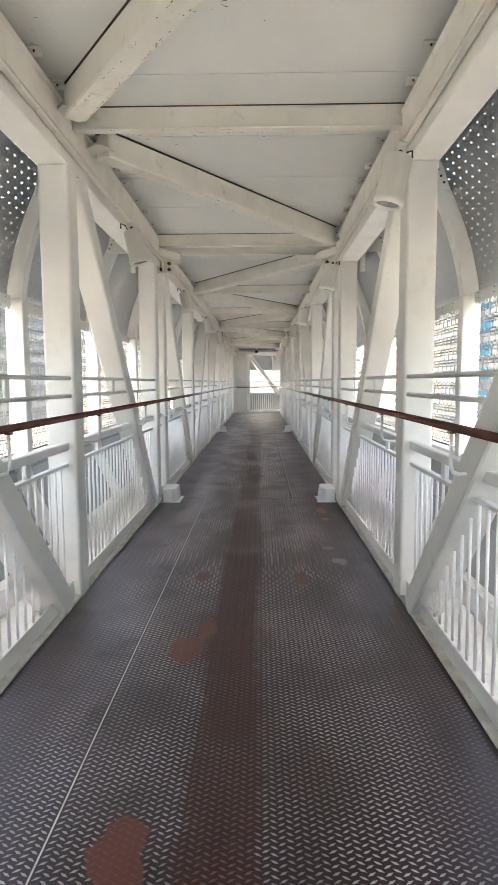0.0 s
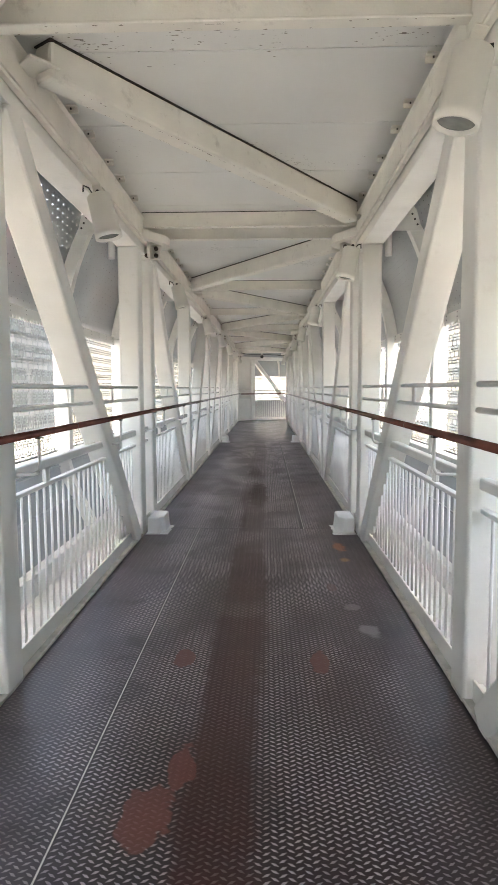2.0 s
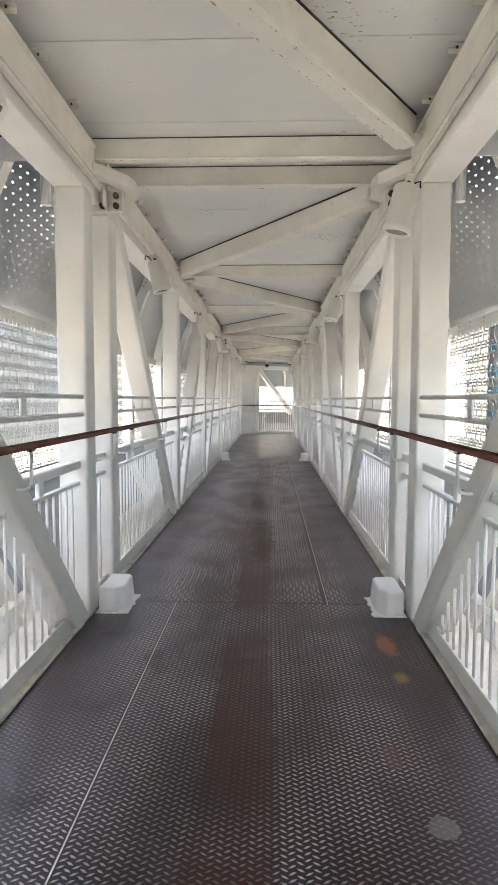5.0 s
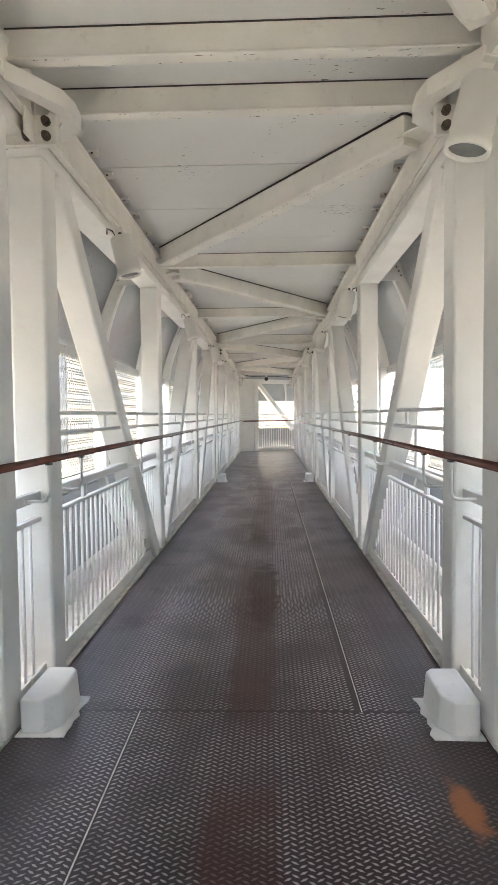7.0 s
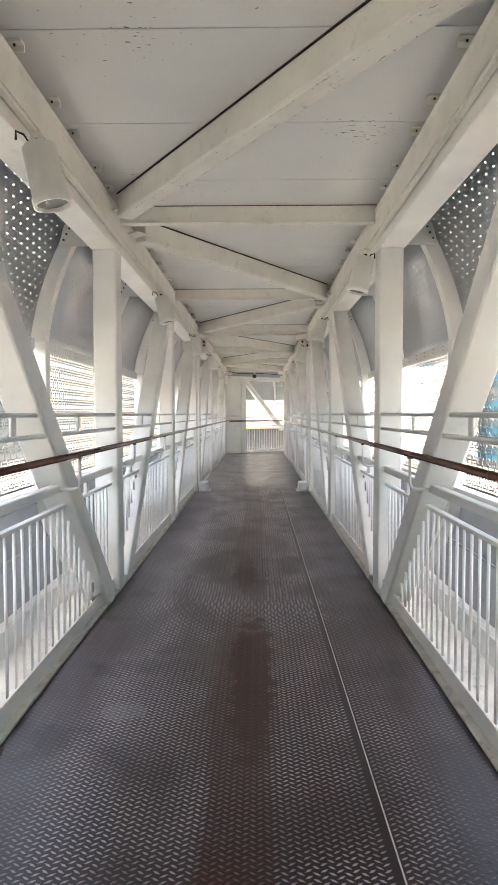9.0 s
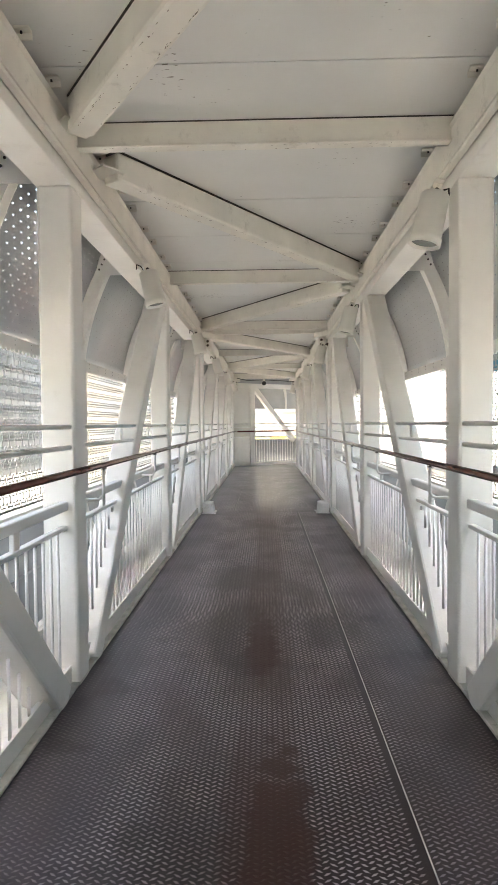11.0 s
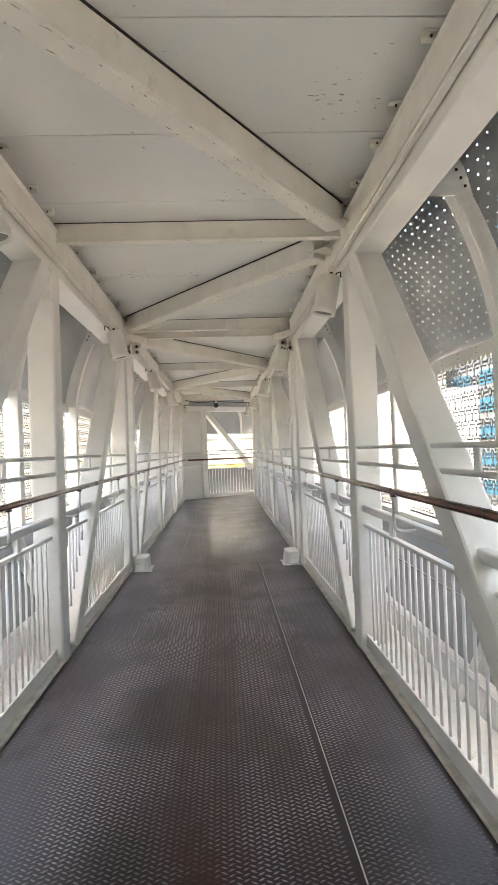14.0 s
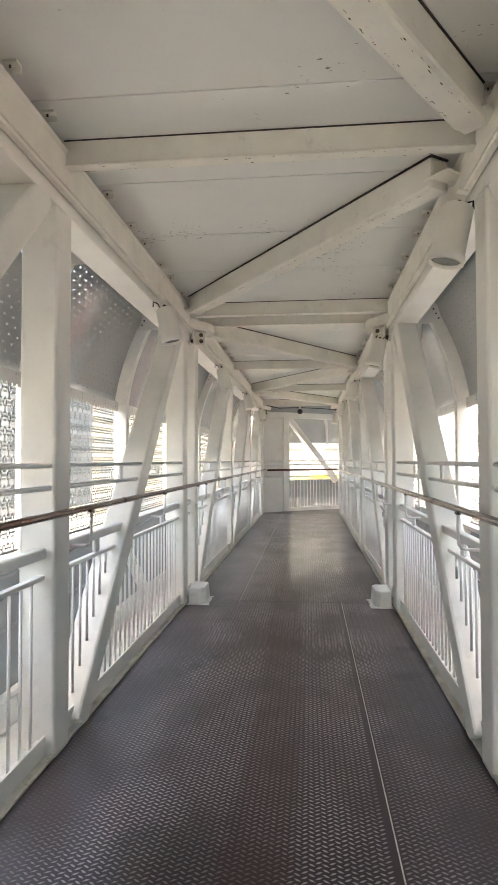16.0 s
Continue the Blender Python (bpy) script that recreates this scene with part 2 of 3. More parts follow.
TREADM = floor_material("rubbed_glint_tread_steel", True)


def perforated_material():
    m = mat("perforated_grey_sheet", (0.44, 0.46, 0.475), 0.36, metal=0.25, var=0.08, scale=1.5, bump=0.03)
    nt = m.node_tree
    b = nt.nodes["Principled BSDF"]
    uv = nt.nodes.new("ShaderNodeUVMap")
    sep = nt.nodes.new("ShaderNodeSeparateXYZ")
    nt.links.new(uv.outputs[0], sep.inputs[0])

    def math_node(op, a, c=None):
        n = nt.nodes.new("ShaderNodeMath")
        n.operation = op
        for i, v in enumerate((a, c)):
            if v is None:
                continue
            if isinstance(v, (int, float)):
                n.inputs[i].default_value = v
            else:
                nt.links.new(v, n.inputs[i])
        return n.outputs[0]

    # short slots on a staggered grid, 125 mm by 58 mm
    v = math_node("DIVIDE", sep.outputs["Y"], 0.058)
    row = math_node("FLOOR", v)
    odd = math_node("MULTIPLY", math_node("MODULO", row, 2.0), 0.5)
    u = math_node("ADD", math_node("DIVIDE", sep.outputs["X"], 0.125), odd)
    fu = math_node("MULTIPLY", math_node("SUBTRACT", math_node("FRACT", u), 0.5), 0.055)
    fv = math_node("MULTIPLY", math_node("SUBTRACT", math_node("FRACT", v), 0.5), 0.058)
    # triangular punch holes
    lean = math_node("ADD", math_node("MULTIPLY", fv, -0.5), math_node("MULTIPLY", math_node("ABSOLUTE", fu), 0.87))
    r = math_node("MAXIMUM", fv, lean)
    zone = nt.nodes.new("ShaderNodeTexNoise")
    zone.inputs["Scale"].default_value = 1.6
    nt.links.new(uv.outputs[0], zone.inputs["Vector"])
    # noise makes the holes larger in some areas than in others
    size = math_node("MULTIPLY", math_node("ADD", zone.outputs["Fac"], 0.45), 0.0037)
    hole = math_node("LESS_THAN", r, size)
    tr = nt.nodes.new("ShaderNodeBsdfTransparent")
    mx = nt.nodes.new("ShaderNodeMixShader")
    nt.links.new(hole, mx.inputs[0])
    nt.links.new(b.outputs[0], mx.inputs[1])
    nt.links.new(tr.outputs[0], mx.inputs[2])
    nt.links.new(mx.outputs[0], nt.nodes["Material Output"].inputs[0])
    return m


PERF = perforated_material()


# ---- building helpers ----
def mesh_of(name, bm, material, smooth=False):
    me = bpy.data.meshes.new(name)
    bm.normal_update()
    bm.to_mesh(me)
    bm.free()
    me.materials.append(material)
    if smooth:
        for p in me.polygons:
            p.use_smooth = True
    return me


def part(name, bm, material, parent=None, label="", smooth=False):
    ob = new(name, mesh_of(name, bm, material, smooth))
    if parent is not None:
        ob.parent = parent
    if label:
        tagged(ob, label)
    return ob


def shared(name, me, parent, loc, rot=None, scale=None):
    ob = new(name, me)
    ob.parent = parent
    ob.location = loc
    if rot:
        ob.rotation_euler = rot
    if scale:
        ob.scale = scale
    return ob


def thing(name, label, category, group="", kind="", loc=(0, 0, 0)):
    ob = new(name)
    ob.location = loc
    return tagged(ob, label, category, group, kind)


def box(bm, x0, x1, y0, y1, z0, z1, bevel=0.0, segs=2):
    x0, x1 = min(x0, x1), max(x0, x1)
    vs = [bm.verts.new((x, y, z)) for x in (x0, x1) for y in (y0, y1) for z in (z0, z1)]
    fs = [bm.faces.new([vs[i] for i in f]) for f in ((0, 1, 3, 2), (4, 6, 7, 5), (0, 4, 5, 1), (2, 3, 7, 6), (0, 2, 6, 4), (1, 5, 7, 3))]
    if bevel:
        es = list({e for f in fs for e in f.edges})
        bmesh.ops.bevel(bm, geom=es, offset=bevel, segments=segs, affect="EDGES", profile=0.5)
    return bm


def beam(bm, p, q, w, h, bevel=0.0, up=(0, 0, 1), cut=None):
    """A box from p to q, w wide across and h deep along 'up'."""
    p, q = Vector(p), Vector(q)
    d = (q - p).normalized()
    side = d.cross(Vector(up)).normalized()
    top = side.cross(d).normalized()
    vs = [bm.verts.new(c + side * (i * w / 2) + top * (j * h / 2)) for c in (p, q) for i, j in ((-1, -1), (1, -1), (1, 1), (-1, 1))]
    fs = [bm.faces.new([vs[i] for i in f]) for f in ((3, 2, 1, 0), (4, 5, 6, 7), (0, 1, 5, 4), (1, 2, 6, 5), (2, 3, 7, 6), (3, 0, 4, 7))]
    if bevel:
        es = list({e for f in fs for e in f.edges})
        bmesh.ops.bevel(bm, geom=es, offset=bevel, segments=2, affect="EDGES", profile=0.5)
    return bm


def tube(bm, points, r, n=12, caps=True):
    """A round bar through the points."""
    pts = [Vector(p) for p in points]
    rings = []
    for i, p in enumerate(pts):
        d = (pts[min(i + 1, len(pts) - 1)] - pts[max(i - 1, 0)]).normalized()
        ref = Vector((0, 0, 1)) if abs(d.z) < 0.9 else Vector((1, 0, 0))
        a = d.cross(ref).normalized()
        c = a.cross(d).normalized()
        rings.append([bm.verts.new(p + (a * math.cos(k * math.tau / n) + c * math.sin(k * math.tau / n)) * r) for k in range(n)])
    for r0, r1 in zip(rings, rings[1:]):
        for k in range(n):
            bm.faces.new((r0[k], r0[(k + 1) % n], r1[(k + 1) % n], r1[k]))
    if caps:
        bm.faces.new(rings[0][::-1])
        bm.faces.new(rings[-1])
    return bm


def prism(bm, outline, axis, a, c):
    """Extrudes a 2D outline along an axis from a to c."""
    def at(u, v, w):
        return {"x": (w, u, v), "y": (u, w, v), "z": (u, v, w)}[axis]
    lo = [bm.verts.new(at(u, v, a)) for u, v in outline]
    hi = [bm.verts.new(at(u, v, c)) for u, v in outline]
    n = len(outline)
    bm.faces.new(lo)
    bm.faces.new(hi[::-1])
    for i in range(n):
        bm.faces.new((lo[i], hi[i], hi[(i + 1) % n], lo[(i + 1) % n]))
    bmesh.ops.recalc_face_normals(bm, faces=bm.faces)
    return bm


def B():
    return bmesh.new()


# ---- plan ----
BAY = 3.5
JOINT = 8.228                     # a bolted module joint; others 10.46 m apart
NODES = [-2.235, 1.315, 4.63, 8.228, 11.76, 15.07, 18.69, 22.23, 25.54, 29.15]
JOINTS = [NODES[0], NODES[3], NODES[6], NODES[9]]
START, END = NODES[0], NODES[-1]
IN, OUT = 1.072, 1.268              # inner and outer face of the columns
CEILZ = 3.183
CHORD0, CHORD1 = 2.83, 3.12
RIBS = [5.42 + 2.15 * k for k in range(-3, 12)]
SIDES = (("left", -1), ("right", 1))


def is_joint(y):
    return any(abs(y - j) < 0.01 for j in JOINTS)


def diagonal_ends(n, n1):
    """Heights and places of a wall diagonal's two ends: those of the first bays fall, the others rise."""
    if n < JOINT + BAY - 0.1:
        return True, n + (0.50 if is_joint(n) else 0.28), n1 - (0.53 if is_joint(n1) else 0.21)
    return False, n + (0.53 if is_joint(n) else 0.37), n1 - (0.50 if is_joint(n1) else 0.12)


# ---- floor ----
floor = thing("floor", "dark worn checker-plate steel walkway deck", "floor", kind="structure")
for j0, j1, seam in ((JOINTS[0], 8.14, -0.54), (8.14, 18.57, 0.55), (18.57, JOINTS[3], -0.53)):
    for x0, x1 in ((-1.085, seam - 0.002), (seam + 0.002, 1.085)):
        bm = B()
        box(bm, x0, x1, j0 + 0.001, j1 - 0.001, -0.03, 0.0)
        part("deck_sheet", bm, FLOOR, floor)
    bm = B()
    box(bm, seam - 0.003, seam + 0.003, j0, j1, -0.02, 0.0015)
    part("seam_bead", bm, KERB, floor, "pale worn seam between deck sheets")
bm = B()
box(bm, -1.3, 1.3, START - 0.2, END, -0.10, -0.031)
part("deck_base", bm, WHITE, floor)

# ---- ceiling: planks in one mesh ----
bm = B()
y = 6.0 - 10 * 0.873
while y < END + 0.6:
    box(bm, -1.1, 1.1, y + 0.004, y + 0.873 - 0.004, CEILZ, CEILZ + 0.03, 0.0015, 1)
    y += 0.873
box(bm, -1.40, 1.40, START - 0.3, END + 0.7, CEILZ + 0.031, CEILZ + 0.07)
tagged(part("ceiling", bm, CEIL), "grey painted ceiling planks with flaking paint", "ceiling", kind="structure")

def chips(bm, p, q, side, low, n, rng):
    """Small flakes of lost paint along the lower edges of a bar from p to q."""
    p, q = Vector(p), Vector(q)
    d = (q - p).normalized()
    across = d.cross(Vector((0, 0, 1))).normalized()
    for _ in range(n):
        u = rng.uniform(0.03, 0.97)
        e = rng.choice((-1, 1)) * (side - abs(rng.gauss(0, 0.006)))
        c = p.lerp(q, u) + across * e
        c.z = low
        half, wide = rng.uniform(0.002, 0.012) * rng.choice((1, 1, 2)), rng.uniform(0.001, 0.0035)
        vs = [bm.verts.new(c + d * (half * a * rng.uniform(0.5, 1.1)) + across * (wide * b * rng.uniform(0.5, 1.2))) for a, b in ((-1, 0), (-0.4, 1), (0.5, 0.9), (1, 0.1), (0.3, -1), (-0.6, -0.8))]
        bm.faces.new(vs)


# ---- cross beams under the ceiling ----
def cross_beam(y):
    bm = B()
    box(bm, -IN - 0.02, IN + 0.02, y - 0.018, y - 0.004, 3.051, CEILZ - 0.007)
    box(bm, -IN - 0.02, IN + 0.02, y - 0.040, y + 0.034, 3.036, 3.050, 0.004, 1)
    box(bm, -IN - 0.02, IN + 0.02, y - 0.003, y + 0.034, 3.161, CEILZ - 0.007)
    cb = thing("cross_beam", "cream painted steel cross beam under the ceiling", "beam", "ceiling cross beams")
    part("beam_section", bm, BEAM, cb)
    # dark strip drawing the shadowed gap between beam and ceiling
    bm = B()
    box(bm, -IN + 0.02, IN - 0.02, y - 0.022, y + 0.036, CEILZ - 0.0065, CEILZ - 0.0005)
    part("gap_shade_strip", bm, GAPSHADE, cb, "dark strip imitating the shaded gap at the ceiling")
    bm = B()
    chips(bm, (-IN + 0.05, y, 3.036), (IN - 0.05, y, 3.036), 0.030, 3.0353, 40, random.Random(int(y * 100)))
    tagged(part("paint_chips", bm, CHIP, cb), kind="stuff")


for n in NODES:
    for y in ((n - 0.253, n + 0.252) if is_joint(n) else (n + 0.03,)):
        cross_beam(y)

# ---- ceiling diagonals, in a zigzag ----
for k, (n, n1) in enumerate(zip(NODES, NODES[1:])):
    s = 1 if k % 2 else -1        # side on which the near end lies
    ob = thing("ceiling_brace", "cream painted box steel ceiling brace with chipped edges", "brace", "ceiling braces")
    a, c = Vector((s * 0.95, n + (0.61 if is_joint(n) else 0.39), 3.048)), Vector((-s * 0.95, n1 - (0.52 if is_joint(n1) else 0.24), 3.048))
    bm = B()
    lift = Vector((0, 0, 0.036))
    beam(bm, a + lift, c + lift, 0.138, 0.181, 0.020)
    part("brace_bar", bm, BEAM, ob)
    # shade of the gap above the brace, put in as a dark strip
    bm = B()
    lift = Vector((0, 0, CEILZ - 0.0045 - a.z))
    beam(bm, a + lift, c + lift, 0.134, 0.007)
    part("gap_shade_strip", bm, GAPSHADE, ob, "dark strip imitating the shaded gap at the ceiling")
    bm = B()
    chips(bm, a, c, 0.049, 2.9928, 130, random.Random(k))
    tagged(part("paint_chips", bm, CHIP, ob), kind="stuff")
    d = (c - a).normalized()
    for p, e in ((a, -1), (c, 1)):
        bm = B()
        q = p + d * (0.10 * e)
        q.x = max(-1.03, min(1.03, q.x + 0.05 * (1 if p.x > 0 else -1)))
        beam(bm, p - d * (0.05 * e), q, 0.19, 0.012, 0.003)
        part("gusset", bm, BEAM, ob)


# ---- walls: trusses ----
wall = {}
for side, s in SIDES:
    w = wall[side] = thing("wall_" + side, "white painted steel truss side of the footbridge", "truss wall", kind="structure")
    for j0, j1 in zip(JOINTS, JOINTS[1:]):
        bm = B()
        box(bm, s * IN, s * (OUT + 0.01), j0 + 0.02, j1 - 0.02, CHORD0, CHORD1, 0.008)
        part("top_chord", bm, WHITE, w)
        bm = B()
        # channel on the inner face that carries the ceiling
        x0 = IN - 0.010
        prism(bm, [(s * x0, 2.900), (s * (x0 - 0.026), 2.906), (s * (x0 - 0.032), 2.918), (s * (x0 - 0.024), 2.924), (s * (x0 - 0.008), 2.926), (s * (x0 - 0.008), 2.933), (s * (x0 - 0.030), 2.935), (s * (x0 - 0.026), 2.98), (s * (x0 - 0.022), 3.105), (s * (x0 - 0.034), 3.13), (s * x0, 3.13)], "y", j0 + 0.02, j1 - 0.02)
        part("ceiling_channel", bm, BEAM, w, "cream edge channel with chipped paint")
        bm = B()
        box(bm, s * 1.15, s * 1.32, j0 + 0.02, j1 - 0.02, -0.30, 0.03, 0.008)
        part("bottom_chord", bm, WHITE, w)
        bm = B()
        box(bm, s * 1.072, s * 1.117, j0 + 0.01, j1 - 0.01, 0.001, 0.022, 0.006)
        part("kerb_strip", bm, KERB, w, "dirty kerb strip along the deck")
        bm = B()
        box(bm, s * 1.117, s * 1.129, j0 + 0.01, j1 - 0.01, 0.0, 0.115, 0.003)
        part("toe_board", bm, WHITE, w)
        bm = B()
        prism(bm, [(s * 1.129, 0.03), (s * 1.42, 0.045), (s * 1.435, 0.19), (s * 1.455, 0.20), (s * 1.50, 0.20), (s * 1.50, 0.02), (s * 1.129, 0.01)], "y", j0 + 0.01, j1 - 0.01)
        part("ledge", bm, LEDGE, w, "dusty white ledge behind the balusters")
    for k, n in enumerate(NODES):
        for y in ((n - 0.32, n + 0.31) if is_joint(n) else (n + 0.08,)):
            bm = B()
            box(bm, s * IN, s * OUT, y - 0.10, y + 0.10, -0.05, CHORD0 + 0.004, 0.018, 3)
            part("column", bm, WHITE, w)
    for n, n1 in zip(NODES, NODES[1:]):
        falls, near, far = diagonal_ends(n, n1)
        a, c = ((near, 2.86), (far, 0.0)) if falls else ((near, 0.0), (far, 2.86))
        bm = B()
        beam(bm, (s * (IN + OUT) / 2, a[0], a[1]), (s * (IN + OUT) / 2, c[0], c[1]), 0.196, 0.17, 0.016, up=(0, 0, 1))
        part("diagonal", bm, WHITE, w)

# ---- ceiling clips on the channel ----
bm = B()
box(bm, -0.040, 0.026, -0.022, 0.022, -0.006, 0.006, 0.002, 1)
box(bm, -0.040, 0.026, 0.014, 0.022, -0.034, -0.006)
clip_mesh = mesh_of("clip", bm, BEAM)
bm = B()
tube(bm, [(0, 0, -0.016), (0, 0, 0.001)], 0.0055, 8)
bolt_small = mesh_of("bolt", bm, DARK)
for side, s in SIDES:
    y = START + 0.45
    k = 0
    while y < END:
        if all(abs(y - j) > 0.4 for j in JOINTS):
            c = shared("clip", clip_mesh, wall[side], (s * 1.026, y + (0.05 if k % 2 else -0.02), 3.1765), scale=(s, 1, 1))
            b = new("bolt", bolt_small)
            b.parent = c
        y += 0.4375
        k += 1

# ---- bolted joints ----
bm = B()
tube(bm, [(0, -0.044, 0), (0, 0.044, 0)], 0.022, 8)
tube(bm, [(0, -0.065, 0), (0, 0.065, 0)], 0.015, 10)
bolt_rust = mesh_of("bolt", bm, RUST)
for side, s in SIDES:
    for j in JOINTS[1:]:
        jt = thing("joint_plate", "cream bolted end plates joining two bridge modules", "joint plate", "module joints", loc=(0, j, 0))
        for dy in (-0.013, 0.013):
            bm = B()
            box(bm, s * 0.915, s * (OUT + 0.05), dy - 0.010, dy + 0.010, 2.785, 2.925, 0.003, 1)
            part("end_plate", bm, BEAM, jt)
        for x, z in ((0.960, 2.820), (0.960, 2.889), (1.055, 2.820), (1.20, 2.815), (1.285, 2.825), (1.285, 2.890)):
            shared("bolt", bolt_rust, jt, (s * x, 0, z))
        for sx in (1.022,):
            bm = B()
            box(bm, s * sx, s * (sx + 0.010), -0.14, -0.024, 2.79, 2.92, 0.002, 1)
            part("stiffener", bm, BEAM, jt)
        bm = B()
        o = [(s * 1.03, -0.34), (s * 0.97, -0.26), (s * 0.855, -0.09), (s * 0.835, 0.03), (s * 0.845, 0.16), (s * 0.96, 0.27), (s * 1.03, 0.31)]
        inner = [(s * 1.03, 0.19), (s * 0.97, 0.15), (s * 0.915, 0.07), (s * 0.915, -0.03), (s * 0.99, -0.17), (s * 1.03, -0.22)]
        prism(bm, o + inner, "z", 2.926, 2.941)
        prism(bm, [(p[0], p[1]) for p in o] + [(p[0] + s * 0.012, p[1]) for p in o[::-1]], "z", 2.941, 3.005)
        part("collar", bm, BEAM, jt, "bent cream collar plate round the joint")
        dp = thing("drain_pipe", "short white vertical pipe end under the top chord", "pipe", "pipe stubs")
        bm = B()
        tube(bm, [(s * 1.33, j - 0.38, 2.72), (s * 1.33, j - 0.38, 3.08)], 0.032, 14)
        part("pipe", bm, WHITE, dp, smooth=False)

# ---- joint cover boxes on the deck ----
for side, s in SIDES:
    for j in JOINTS[1:3]:
        cv = thing("joint_cover", "white painted steel cover box on the deck beside the columns", "cover box", "joint covers")
        bm = B()
        prism(bm, [(s * 1.045, j - 0.325), (s * 0.925, j - 0.325), (s * 0.865, j - 0.245), (s * 0.865, j + 0.005), (s * 0.90, j + 0.045), (s * 1.045, j + 0.045)], "z", 0.004, 0.168)
        bmesh.ops.bevel(bm, geom=bm.edges[:], offset=0.014, segments=3, affect="EDGES", profile=0.5)
        for v in bm.verts:
            # slight draft: narrower towards the top
            v.co.x = s * (1.045 - (1.045 - abs(v.co.x)) * (1 - 0.5 * (v.co.z - 0.004)))
        part("cover", bm, COVER, cv)
        bm = B()
        rng = random.Random(int(j * 10) + s)
        o = [(s * (0.85 - rng.uniform(0, 0.03)), j - 0.345 + 0.05 * i) for i in range(9)]
        prism(bm, [(s * 1.06, j - 0.35)] + o + [(s * 1.06, j + 0.065)], "z", 0.0005, 0.006)
        part("sealant", bm, LEDGE, cv, "smeared white sealant round the foot")

# ---- balustrades ----
bm = B()
tube(bm, [(0, 0, 0), (0, 0, 1)], 0.0085, 8)
bar_mesh = mesh_of("baluster", bm, RAILW, True)
RX = 1.145
for side, s in SIDES:
    for n, n1 in zip(NODES, NODES[1:]):
        falls, near, far = diagonal_ends(n, n1)
        y0 = n + (0.41 if is_joint(n) else 0.18)
        y1 = n1 - (0.42 if is_joint(n1) else 0.02)

        def dz(y):
            f = (y - near) / (far - near)
            return 2.86 * (1 - f) if falls else 2.86 * f

        bl = thing("balustrade", "white painted steel balustrade panel with round bars", "balustrade", "balustrade panels")
        # where the brace crosses the top rail
        cross = near + (far - near) * ((1 - 0.91 / 2.86) if falls else 0.91 / 2.86)
        for a, c in ((y0, cross - 0.12), (cross + 0.12, y1)):
            if c - a > 0.1:
                bm = B()
                box(bm, s * (RX - 0.02), s * (RX + 0.02), a, c, 0.897, 0.922, 0.006)
                part("top_rail", bm, RAILW, bl)
        bm = B()
        box(bm, s * (RX - 0.02), s * (RX + 0.02), y0, y1, 0.075, 0.095, 0.004, 1)
        part("bottom_rail", bm, RAILW, bl)
        count = int((y1 - y0) / 0.108)
        for i in range(1, count):
            y = y0 + (y1 - y0) * i / count
            z = dz(y)
            gap = 0.135
            spans = [(0.09, 0.90)]
            if z - gap < 0.90:
                spans = [(0.09, z - gap), (z + gap, 0.90)]
            for a, c in spans:
                if c - a > 0.05:
                    shared("baluster", bar_mesh, bl, (s * RX, y, a), scale=(1, 1, c - a))
        for f in (0.2, 0.78):
            bm = B()
            y = y0 + (y1 - y0) * f
            box(bm, s * (RX - 0.012), s * (RX + 0.012), y - 0.035, y + 0.035, 0.92, 1.01, 0.004, 1)
            part("stub", bm, RAILW, bl)
        bm = B()
        box(bm, s * (RX - 0.025), s * (RX + 0.03), y0 - 0.02, y1 + 0.02, 1.005, 1.06, 0.01)
        part("middle_rail", bm, RAILW, bl)
        for z in (1.365, 1.48):
            bm = B()
            tube(bm, [(s * (RX - 0.04), y0 - 0.02, z), (s * (RX - 0.04), y1 + 0.02, z)], 0.014, 10)
            part("upper_rail", bm, RAILW, bl, smooth=True)
        for f in (0.33, 0.68):
            bm = B()
            y = y0 + (y1 - y0) * f
            box(bm, s * (RX - 0.047), s * (RX - 0.033), y - 0.03, y + 0.03, 1.37, 1.475, 0.003, 1)
            part("spacer", bm, RAILW, bl)

# short infill between the two columns of each joint
for side, s in SIDES:
    for j in JOINTS[1:3]:
        bl = thing("balustrade", "narrow white balustrade infill between paired columns", "balustrade", "joint infill panels")
        for z0, z1, nm in ((0.075, 0.095, "bottom_rail"), (0.897, 0.922, "top_rail"), (1.005, 1.06, "middle_rail")):
            bm = B()
            box(bm, s * (RX - 0.02), s * (RX + 0.02), j - 0.222, j + 0.212, z0, z1, 0.004, 1)
            part(nm, bm, RAILW, bl)
        for i in range(3):
            shared("baluster", bar_mesh, bl, (s * RX, j - 0.11 + 0.105 * i, 0.09), scale=(1, 1, 0.81))

# ---- handrails ----
HX, HZ = 1.0, 1.243
